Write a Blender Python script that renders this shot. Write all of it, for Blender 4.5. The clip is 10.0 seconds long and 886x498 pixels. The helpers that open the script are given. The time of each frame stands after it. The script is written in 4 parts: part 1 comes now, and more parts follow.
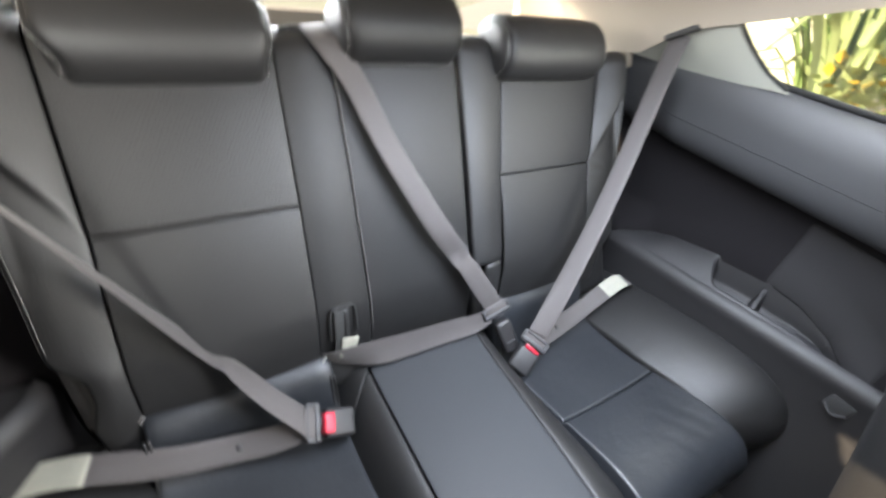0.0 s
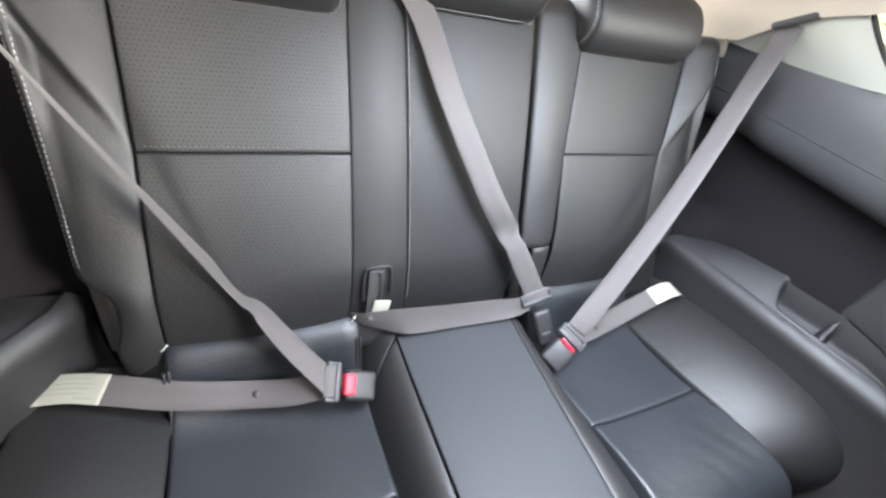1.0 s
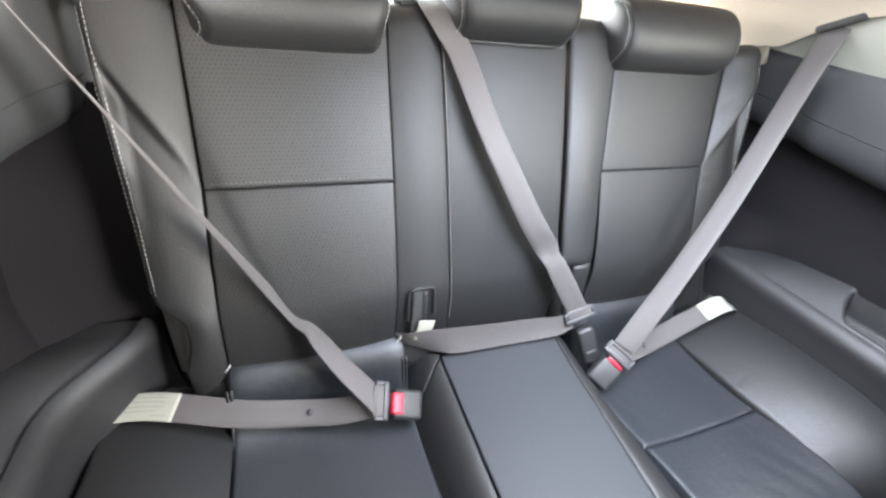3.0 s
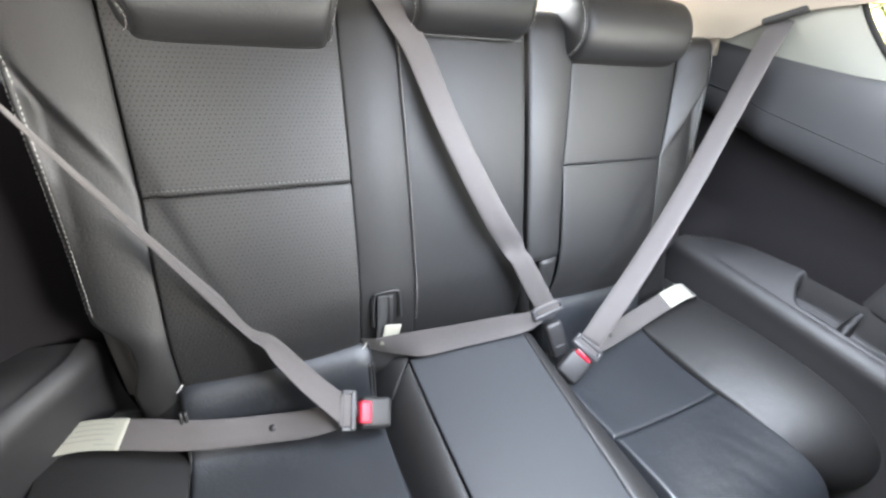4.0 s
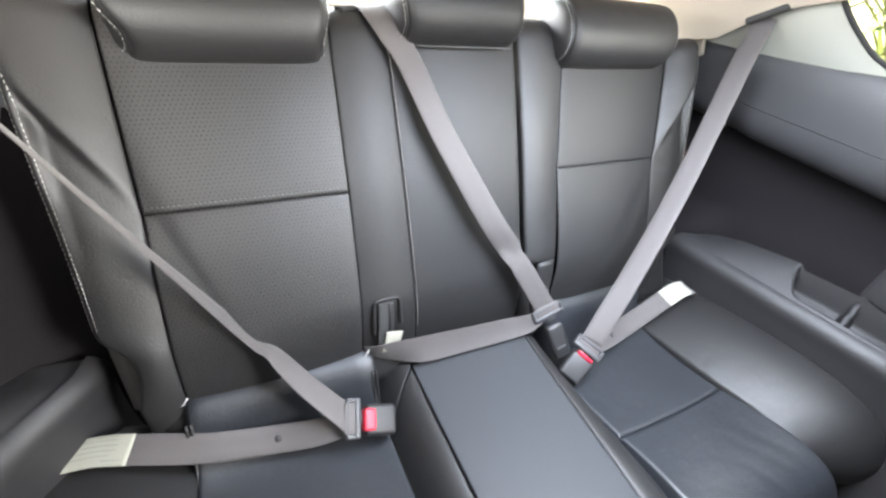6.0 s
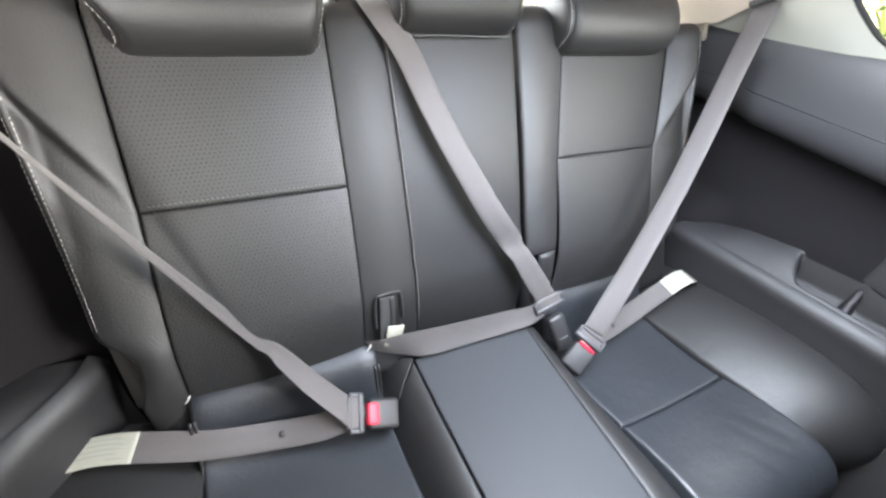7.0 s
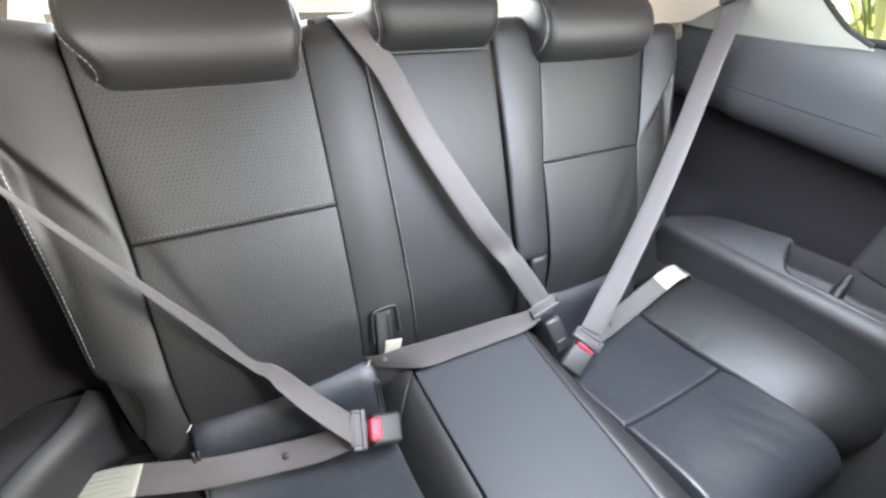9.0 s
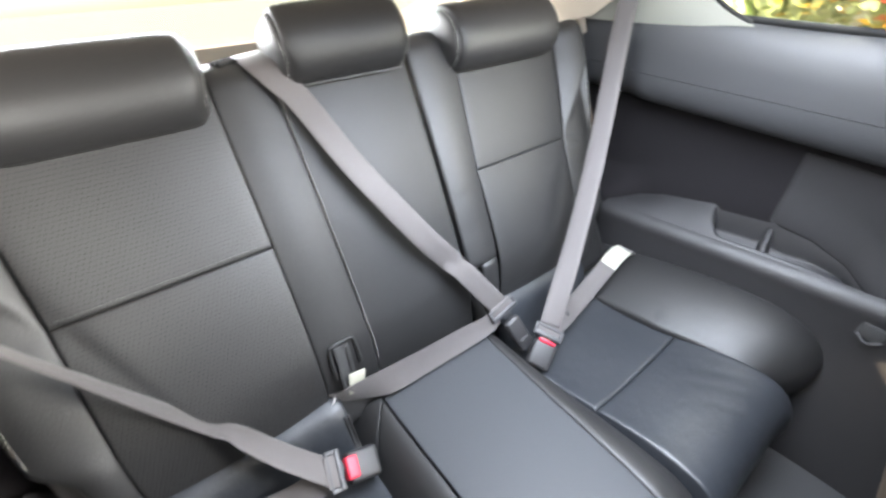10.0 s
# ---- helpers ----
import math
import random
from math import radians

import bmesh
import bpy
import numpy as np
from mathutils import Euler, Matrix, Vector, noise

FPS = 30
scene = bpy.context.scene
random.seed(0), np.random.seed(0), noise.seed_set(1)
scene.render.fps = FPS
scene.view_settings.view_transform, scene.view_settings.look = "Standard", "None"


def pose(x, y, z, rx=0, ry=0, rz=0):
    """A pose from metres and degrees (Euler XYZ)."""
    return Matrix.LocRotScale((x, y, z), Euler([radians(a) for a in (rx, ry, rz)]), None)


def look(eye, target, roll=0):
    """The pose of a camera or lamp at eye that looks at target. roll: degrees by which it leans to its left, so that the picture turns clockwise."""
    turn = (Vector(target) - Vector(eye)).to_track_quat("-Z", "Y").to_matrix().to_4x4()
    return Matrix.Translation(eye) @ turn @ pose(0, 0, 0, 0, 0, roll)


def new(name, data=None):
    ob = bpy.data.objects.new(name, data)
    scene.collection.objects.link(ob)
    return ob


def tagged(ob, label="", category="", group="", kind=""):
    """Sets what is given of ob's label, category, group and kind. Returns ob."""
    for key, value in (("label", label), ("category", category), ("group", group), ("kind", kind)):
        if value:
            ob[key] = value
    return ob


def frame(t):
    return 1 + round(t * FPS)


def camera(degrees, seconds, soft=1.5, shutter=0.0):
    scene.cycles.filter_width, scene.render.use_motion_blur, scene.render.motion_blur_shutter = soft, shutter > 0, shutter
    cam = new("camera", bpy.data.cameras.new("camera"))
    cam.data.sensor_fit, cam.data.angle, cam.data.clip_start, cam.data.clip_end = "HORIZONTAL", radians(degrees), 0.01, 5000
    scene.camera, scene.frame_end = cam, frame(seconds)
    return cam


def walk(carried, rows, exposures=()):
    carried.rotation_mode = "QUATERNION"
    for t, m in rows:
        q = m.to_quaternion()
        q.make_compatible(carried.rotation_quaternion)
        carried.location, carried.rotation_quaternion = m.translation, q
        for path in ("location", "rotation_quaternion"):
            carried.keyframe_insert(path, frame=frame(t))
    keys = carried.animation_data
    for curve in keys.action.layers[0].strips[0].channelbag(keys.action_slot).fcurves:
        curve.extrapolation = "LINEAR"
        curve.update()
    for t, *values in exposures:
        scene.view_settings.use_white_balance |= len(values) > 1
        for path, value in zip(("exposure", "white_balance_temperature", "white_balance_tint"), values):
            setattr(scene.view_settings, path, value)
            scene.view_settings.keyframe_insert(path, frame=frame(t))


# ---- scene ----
cam = camera(94.39, 10.0, soft=2.6, shutter=0.5)

# seconds, eye in metres, turn to the left from +y, look up, lean: degrees
ROWS = [
    (0.0, -0.3827, -0.5857, 1.0768, -34.74, -33.23, 7.22),
    (0.2, -0.3877, -0.5516, 1.0354, -35.50, -35.18, 13.90),
    (0.5, -0.3875, -0.5402, 1.0301, -34.25, -35.78, 14.78),
    (1.0, -0.3978, -0.5467, 1.0126, -30.80, -35.62, 13.39),
    (1.5, -0.4001, -0.5522, 1.0270, -26.84, -33.82, 10.64),
    (2.0, -0.4060, -0.5541, 1.0287, -24.26, -33.76, 8.68),
    (2.2, -0.4050, -0.5549, 1.0288, -23.43, -33.85, 8.12),
    (3.3, -0.4137, -0.5590, 1.0255, -24.57, -34.16, 7.24),
    (3.5, -0.4054, -0.5491, 1.0248, -26.37, -34.56, 8.01),
    (4.0, -0.3898, -0.5415, 1.0264, -28.82, -34.16, 8.14),
    (4.5, -0.3874, -0.5413, 1.0309, -29.77, -33.77, 7.72),
    (5.0, -0.3908, -0.5462, 1.0332, -29.83, -33.39, 7.14),
    (5.5, -0.3903, -0.5465, 1.0312, -29.41, -33.44, 6.73),
    (5.7, -0.3912, -0.5536, 1.0271, -28.84, -32.89, 6.22),
    (6.8, -0.3875, -0.5503, 1.0296, -28.66, -33.48, 5.32),
    (7.0, -0.3881, -0.5441, 1.0305, -28.79, -34.48, 5.20),
    (7.5, -0.3822, -0.5455, 1.0381, -28.57, -34.45, 4.33),
    (8.0, -0.3835, -0.5457, 1.0368, -28.38, -34.80, 3.57),
    (8.5, -0.3775, -0.5451, 1.0393, -28.78, -34.30, 3.17),
    (9.0, -0.3803, -0.5484, 1.0425, -29.24, -33.56, 1.82),
    (9.5, -0.3741, -0.5512, 1.0519, -30.57, -33.18, 0.13),
    (9.7, -0.3623, -0.5610, 1.0553, -31.30, -32.46, -1.57),
    (10.0, -0.3473, -0.5524, 1.0609, -35.57, -32.86, -4.26),
]


def eye_pose(x, y, z, yaw, up, lean):
    a, b = radians(yaw), radians(up)
    ahead = Vector((-math.sin(a) * math.cos(b), math.cos(a) * math.cos(b), math.sin(b)))
    e = Vector((x, y, z))
    return look(e, e + ahead, lean)


walk(cam, [(r[0], eye_pose(*r[1:])) for r in ROWS], [(0.0, 2.55), (0.25, 2.82), (0.55, 2.92), (1.0, 3.13), (10.0, 3.13)])

# ---------------------------------------------------------------- light
SUN_WAY = Vector((-0.833, 0.337, 0.438)).normalized()
world = bpy.data.worlds.new("sky")
scene.world = world
world.use_nodes = True
wn = world.node_tree.nodes
sky = wn.new("ShaderNodeTexSky")
sky.sky_type, sky.sun_disc = "NISHITA", False
sky.sun_elevation = math.asin(SUN_WAY.z)
sky.sun_rotation = math.atan2(SUN_WAY.x, SUN_WAY.y)
world.node_tree.links.new(sky.outputs[0], wn["Background"].inputs[0])
wn["Background"].inputs[1].default_value = 0.06

sun = new("sun", bpy.data.lights.new("sun", "SUN"))
sun.data.energy, sun.data.angle, sun.data.color = 3.6, radians(0.6), (1.0, 0.80, 0.55)
sun.matrix_world = look(SUN_WAY * 20, (0, 0, 0))


def window_light(name, eye, target, w, h, watts, color, spread=180):
    lamp = new(name, bpy.data.lights.new(name, "AREA"))
    lamp.data.shape, lamp.data.size, lamp.data.size_y = "RECTANGLE", w, h
    lamp.data.energy, lamp.data.color, lamp.data.spread = watts, color, radians(spread)
    lamp.matrix_world = look(eye, target)
    return lamp


# area lamps in the window openings and roof stand in for daylight
# assumed glass roof; lamp kept to the right so the left cushion stays dark
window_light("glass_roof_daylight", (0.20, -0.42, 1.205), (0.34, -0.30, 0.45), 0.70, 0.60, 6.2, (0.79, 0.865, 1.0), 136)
window_light("door_window_daylight", (0.74, -1.25, 1.02), (-0.80, 0.10, 1.00), 0.60, 0.20, 4.8, (0.97, 0.945, 0.91), 90)
# added fill for the wide seat's bolster; no such light is seen there
window_light("far_door_fill", (-0.74, -1.20, 1.02), (-0.62, 0.12, 1.00), 0.60, 0.20, 1.1, (0.97, 0.945, 0.91), 90)
window_light("tailgate_daylight", (-0.05, 0.50, 1.07), (0.05, -0.10, 0.70), 0.90, 0.12, 2.8, (0.95, 0.97, 1.0))
window_light("quarter_window_daylight", (-0.80, -0.42, 1.014), (0.45, -0.10, 0.92), 0.56, 0.088, 1.2, (1.0, 0.975, 0.95))
window_light("side_window_daylight", (0.700, -0.42, 1.04), (-0.62, 0.12, 0.86), 0.46, 0.15, 0.8, (1.0, 0.98, 0.86))

# ---------------------------------------------------------------- materials


def material(name, color, rough=0.5, metal=0.0, grain=0.0, grain_size=0.003, wave=0.0, wave_size=0.04, vary=0.12, spec=0.5, sheen=0.0):
    """A surface with fine grain, soft unevenness and slight changes of tone and gloss."""
    m = bpy.data.materials.new(name)
    m.use_nodes = True
    n, l = m.node_tree.nodes, m.node_tree.links
    b = n["Principled BSDF"]
    b.inputs["Metallic"].default_value = metal
    b.inputs["Specular IOR Level"].default_value = spec
    b.inputs["Sheen Weight"].default_value = sheen
    geo = n.new("ShaderNodeTexCoord")
    big = n.new("ShaderNodeTexNoise")
    big.inputs["Scale"].default_value, big.inputs["Detail"].default_value = 1 / (wave_size * 3), 3
    fine = n.new("ShaderNodeTexNoise")
    fine.inputs["Scale"].default_value, fine.inputs["Detail"].default_value = 1 / grain_size, 2
    mid = n.new("ShaderNodeTexNoise")
    mid.inputs["Scale"].default_value, mid.inputs["Detail"].default_value = 1 / wave_size, 2
    for t in (big, fine, mid):
        l.new(geo.outputs["Object"], t.inputs["Vector"])
    mix = n.new("ShaderNodeMixRGB")
    mix.inputs[1].default_value = (*[c * (1 - vary) for c in color], 1)
    mix.inputs[2].default_value = (*[min(1, c * (1 + vary)) for c in color], 1)
    add = n.new("ShaderNodeMath")
    add.operation = "ADD"
    half = n.new("ShaderNodeMath")
    half.operation, half.inputs[1].default_value = "MULTIPLY", 0.5
    l.new(big.outputs[0], add.inputs[0])
    l.new(fine.outputs[0], add.inputs[1])
    l.new(add.outputs[0], half.inputs[0])
    l.new(half.outputs[0], mix.inputs[0])
    l.new(mix.outputs[0], b.inputs["Base Color"])
    rr = n.new("ShaderNodeMapRange")
    rr.inputs["To Min"].default_value, rr.inputs["To Max"].default_value = max(0.02, rough - 0.07), min(1, rough + 0.07)
    l.new(big.outputs[0], rr.inputs["Value"])
    l.new(rr.outputs[0], b.inputs["Roughness"])
    last = None
    for src, dist in ((fine, grain), (mid, wave)):
        if dist > 0:
            bump = n.new("ShaderNodeBump")
            bump.inputs["Strength"].default_value, bump.inputs["Distance"].default_value = 1.0, dist
            l.new(src.outputs[0], bump.inputs["Height"])
            if last:
                l.new(last.outputs[0], bump.inputs["Normal"])
            last = bump
    if last:
        l.new(last.outputs[0], b.inputs["Normal"])
    return m


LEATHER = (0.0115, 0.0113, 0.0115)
leather = material("black_leather", LEATHER, 0.50, grain=0.0005, grain_size=0.0024, wave=0.0011, wave_size=0.04, vary=0.10, spec=0.42)
leather_smooth = material("black_leather_smooth", LEATHER, 0.51, grain=0.0005, grain_size=0.0024, wave=0.0009, wave_size=0.05, vary=0.08, spec=0.38)
leather_creased = material("black_leather_creased", LEATHER, 0.52, grain=0.0006, grain_size=0.003, wave=0.0006, wave_size=0.032, vary=0.12, spec=0.45)
leather_polished = material("black_leather_polished", (0.0125, 0.0142, 0.0172), 0.45, grain=0.0006, grain_size=0.003, wave=0.0015, wave_size=0.035, vary=0.14, spec=0.50)
# same leather, paler and bluer: the sky's reflection is put into the colour
leather_matte_sky = material("black_leather_matte_sky", (0.0220, 0.0235, 0.0262), 0.62, grain=0.0004, grain_size=0.0024, wave=0.0004, wave_size=0.06, vary=0.08, spec=0.27)
seat_back_core = material("seat_core_cloth", (0.02, 0.02, 0.02), 0.9, grain=0.0006)
webbing = material("grey_belt_webbing", (0.054, 0.048, 0.047), 0.70, grain=0.0005, grain_size=0.0016, vary=0.08, sheen=0.12)
label_cloth = material("cream_label_cloth", (0.245, 0.24, 0.20), 0.8, grain=0.0004, grain_size=0.002, vary=0.05)
label_print = material("grey_label_print", (0.19, 0.187, 0.165), 0.8)
hinge_plastic = material("grey_hinge_plastic", (0.040, 0.037, 0.035), 0.42, grain=0.0003, grain_size=0.0012, vary=0.08)
black_plastic = material("black_moulded_plastic", (0.0125, 0.0120, 0.0128), 0.50, grain=0.0005, grain_size=0.0012, vary=0.10)
grey_plastic = material("grey_tongue_plastic", (0.024, 0.024, 0.026), 0.48, grain=0.0003, grain_size=0.0012, vary=0.08)
dark_plastic = material("charcoal_trim_plastic", (0.0138, 0.0134, 0.0143), 0.52, grain=0.0006, grain_size=0.0012, vary=0.10)
trim_cloth = material("charcoal_trim_cloth", (0.0096, 0.0088, 0.0096), 0.9, grain=0.0008, grain_size=0.0015, vary=0.15, spec=0.08)
grille_cloth = material("grey_speaker_cloth", (0.0165, 0.0158, 0.0166), 0.8, grain=0.0010, grain_size=0.002, vary=0.15, spec=0.25)
sill_vinyl = material("charcoal_sill_vinyl", (0.034, 0.0345, 0.036), 0.47, grain=0.0006, grain_size=0.0018, vary=0.08, spec=0.42)
carpet = material("dark_grey_carpet", (0.030, 0.030, 0.031), 0.95, grain=0.0030, grain_size=0.003, vary=0.30)
headliner = material("beige_headliner_cloth", (0.29, 0.25, 0.205), 0.9, grain=0.0006, grain_size=0.002, vary=0.05)
pale_trim = material("pale_pillar_plastic", (0.19, 0.19, 0.165), 0.55, grain=0.0004, grain_size=0.0015, vary=0.05)
red_plastic = material("red_plastic", (0.42, 0.012, 0.032), 0.50, vary=0.05)
steel = material("brushed_steel", (0.60, 0.60, 0.60), 0.35, metal=1.0, vary=0.08)
piping_thread = material("pale_piping_thread", (0.24, 0.23, 0.22), 0.7, vary=0.05)
dark_thread = material("grey_thread", (0.10, 0.10, 0.10), 0.7, vary=0.05)
thread = material("white_thread", (0.40, 0.39, 0.37), 0.7, vary=0.05)
rubber = material("black_rubber", (0.010, 0.010, 0.010), 0.75, vary=0.1, spec=0.2)
concrete = material("sunlit_concrete", (0.30, 0.27, 0.23), 0.9, grain=0.004, grain_size=0.02, wave=0.01, wave_size=0.6, vary=0.2)
leaf_green = material("strap_leaf_green", (0.17, 0.24, 0.08), 0.5, vary=0.35, wave_size=0.3)
leaf_pale = material("pale_leaf_green", (0.30, 0.34, 0.17), 0.5, vary=0.3, wave_size=0.3)
petal_red = material("red_petal", (0.45, 0.05, 0.02), 0.5, vary=0.2)
petal_yellow = material("yellow_petal", (0.45, 0.28, 0.02), 0.5, vary=0.2)
stucco = material("pale_stucco", (0.62, 0.58, 0.50), 0.9, grain=0.003, grain_size=0.01, vary=0.08)
soil = material("garden_soil", (0.16, 0.10, 0.06), 0.95, grain=0.01, grain_size=0.03, vary=0.3)


def perforated(base):
    """The leather with staggered rows of punched holes, 7 mm apart, 6.5 mm from row to row."""
    m = base.copy()
    m.name = "black_leather_perforated"
    n, l = m.node_tree.nodes, m.node_tree.links
    b = n["Principled BSDF"]
    geo = n["Texture Coordinate"]
    sep = n.new("ShaderNodeSeparateXYZ")
    l.new(geo.outputs["Object"], sep.inputs[0])

    def op(kind, a, c):
        o = n.new("ShaderNodeMath")
        o.operation = kind
        for i, v in enumerate((a, c)):
            if isinstance(v, (int, float)):
                o.inputs[i].default_value = v
            else:
                l.new(v, o.inputs[i])
        return o.outputs[0]

    px = op("DIVIDE", sep.outputs[0], 0.0070)
    pz = op("DIVIDE", sep.outputs[2], 0.0130)
    d = []
    for shift in (0.0, 0.5):
        fx = op("SUBTRACT", op("FRACT", op("ADD", px, shift + 100), 0), 0.5)
        fz = op("SUBTRACT", op("FRACT", op("ADD", pz, shift + 100), 0), 0.5)
        fz = op("MULTIPLY", fz, 1.86)
        d.append(op("SQRT", op("ADD", op("MULTIPLY", fx, fx), op("MULTIPLY", fz, fz)), 0))
    near = op("MINIMUM", d[0], d[1])
    ramp = n.new("ShaderNodeMapRange")
    ramp.inputs["From Min"].default_value, ramp.inputs["From Max"].default_value = 0.085, 0.165
    l.new(near, ramp.inputs["Value"])
    mix = n.new("ShaderNodeMixRGB")
    mix.inputs[1].default_value = (0.002, 0.002, 0.002, 1)
    old = b.inputs["Base Color"].links[0].from_socket
    l.new(ramp.outputs[0], mix.inputs[0])
    l.new(old, mix.inputs[2])
    l.new(mix.outputs[0], b.inputs["Base Color"])
    bump = n.new("ShaderNodeBump")
    bump.inputs["Distance"].default_value = 0.0007
    l.new(op("ADD", op("MULTIPLY", ramp.outputs[0], 0.46), 0.04), b.inputs["Specular IOR Level"])
    l.new(ramp.outputs[0], bump.inputs["Height"])
    l.new(b.inputs["Normal"].links[0].from_socket, bump.inputs["Normal"])
    l.new(bump.outputs[0], b.inputs["Normal"])
    return m


leather_perforated = perforated(leather_smooth)



def pane_glass(name, tint, gloss):
    m = bpy.data.materials.new(name)
    m.use_nodes = True
    n, l = m.node_tree.nodes, m.node_tree.links
    clear, shine, mix = n.new("ShaderNodeBsdfTransparent"), n.new("ShaderNodeBsdfGlossy"), n.new("ShaderNodeMixShader")
    shine.inputs["Roughness"].default_value = 0.03
    clear.inputs["Color"].default_value = (*tint, 1)
    mix.inputs[0].default_value = gloss
    l.new(clear.outputs[0], mix.inputs[1])
    l.new(shine.outputs[0], mix.inputs[2])
    l.new(mix.outputs[0], n["Material Output"].inputs[0])
    return m


glass = pane_glass("window_glass", (0.90, 0.95, 0.90), 0.06)
# tint this deep is chosen to keep the sun off the seats
dark_glass = pane_glass("tinted_roof_glass", (0.06, 0.07, 0.07), 0.08)

# ---------------------------------------------------------------- building tools


def thing(name, label, category, group="", kind="", m=None):
    e = new(name)
    e.empty_display_size = 0.05
    if m is not None:
        e.matrix_world = m
    return tagged(e, label, category, group, kind)


def link_mesh(name, verts, faces, mat, parent=None, label="", smooth=True):
    me = bpy.data.meshes.new(name)
    me.from_pydata([tuple(v) for v in verts], [], faces)
    me.materials.append(mat)
    if smooth:
        me.shade_smooth()
    me.update()
    ob = new(name, me)
    if parent is not None:
        ob.parent = parent
    if label:
        ob["label"] = label
    return ob


def part(name, bm, mat, parent, label="", smooth=True):
    bmesh.ops.recalc_face_normals(bm, faces=bm.faces)
    me = bpy.data.meshes.new(name)
    bm.to_mesh(me)
    bm.free()
    me.materials.append(mat)
    if smooth:
        me.shade_smooth()
    ob = new(name, me)
    if parent is not None:
        ob.parent = parent
    if label:
        ob["label"] = label
    return ob


def grid_faces(nu, nv, start=0):
    return [(start + i * nv + j, start + (i + 1) * nv + j, start + (i + 1) * nv + j + 1, start + i * nv + j + 1)
            for i in range(nu - 1) for j in range(nv - 1)]


def steps(n, size, r0, r1):
    """Places from 0 to 1, close together at the two rounded edges."""
    a, b = min(r0, size * 0.45), min(r1, size * 0.45)
    e = 1 - np.cos(np.linspace(0, math.pi / 2, 6))
    first = a * e if a > 0 else np.array([0.0])
    last = size - b * e[::-1] if b > 0 else np.array([size])
    s = np.concatenate([first, np.linspace(a, size - b, n)[1:-1], last])
    return np.unique(s.round(6)) / size


def edge_drop(dist, r, d):
    if r <= 0:
        return 0 * dist
    k = np.clip(1 - dist / r, 0, 1)
    return -d * (1 - np.sqrt(np.clip(1 - k * k, 0, 1)))


def pad(name, mat, parent, F, size, n=(20, 20), r=(0.012, 0.012, 0.012, 0.012), d=0.008, puff=0.0, skirt=0.03, label=""):
    """One upholstered panel: a sheet F(u, v) in metres, its edges rolled under at the seams (left, right, bottom, top), with a rim that runs back into the seat."""
    L, H = size
    u, v = steps(n[0], L, r[0], r[1]), steps(n[1], H, r[2], r[3])
    U, V = np.meshgrid(u, v, indexing="ij")
    P = F(U, V)
    e = 1e-4
    du, dv = F(U + e, V) - F(U - e, V), F(U, V + e) - F(U, V - e)
    N = np.cross(du, dv)
    N /= np.linalg.norm(N, axis=-1, keepdims=True) + 1e-12
    h = edge_drop(U * L, r[0], d) + edge_drop((1 - U) * L, r[1], d) + edge_drop(V * H, r[2], d) + edge_drop((1 - V) * H, r[3], d)
    h = np.maximum(h, -1.4 * d) + puff * np.sqrt(np.clip(np.sin(math.pi * U) * np.sin(math.pi * V), 0, 1))
    Q = P + N * h[..., None]
    nu, nv = len(u), len(v)
    verts = Q.reshape(-1, 3).tolist()
    faces = grid_faces(nu, nv)
    if skirt:
        ring = [(i, 0) for i in range(nu)] + [(nu - 1, j) for j in range(1, nv)] + [(i, nv - 1) for i in range(nu - 2, -1, -1)] + [(0, j) for j in range(nv - 2, 0, -1)]
        base = len(verts)
        for i, j in ring:
            verts.append((Q[i, j] - N[i, j] * skirt).tolist())
        for k in range(len(ring)):
            a, b = ring[k], ring[(k + 1) % len(ring)]
            faces.append((a[0] * nv + a[1], base + k, base + (k + 1) % len(ring), b[0] * nv + b[1]))
    return link_mesh(name, verts, faces, mat, parent, label)


def curve(points, n):
    """n points on a smooth line through the given ones, evenly along it."""
    p = np.array(points, float)
    q = np.vstack([2 * p[0] - p[1], p, 2 * p[-1] - p[-2]])
    out = []
    for i in range(len(p) - 1):
        t = np.linspace(0, 1, 24, endpoint=False)[:, None]
        a, b, c, d = q[i], q[i + 1], q[i + 2], q[i + 3]
        out.append(0.5 * (2 * b + (c - a) * t + (2 * a - 5 * b + 4 * c - d) * t * t + (3 * b - a - 3 * c + d) * t ** 3))
    out = np.vstack(out + [p[-1:]])
    s = np.r_[0, np.cumsum(np.linalg.norm(np.diff(out, axis=0), axis=1))]
    w = np.linspace(0, s[-1], n)
    return np.stack([np.interp(w, s, out[:, k]) for k in range(out.shape[1])], -1)


def along(points):
    """A function of 0..1 along the smooth line through the points."""
    table = curve(points, 200)
    w = np.linspace(0, 1, 200)
    step = table[1] - table[0], table[-1] - table[-2]

    def f(v):
        v = np.asarray(v, float)
        res = np.stack([np.interp(v, w, table[:, k]) for k in range(table.shape[1])], -1)
        res = res + np.where(v[..., None] < 0, v[..., None] * 199 * step[0], 0) + np.where(v[..., None] > 1, (v[..., None] - 1) * 199 * step[1], 0)
        return res
    return f


def smooth01(x):
    x = np.clip(x, 0, 1)
    return x * x * (3 - 2 * x)


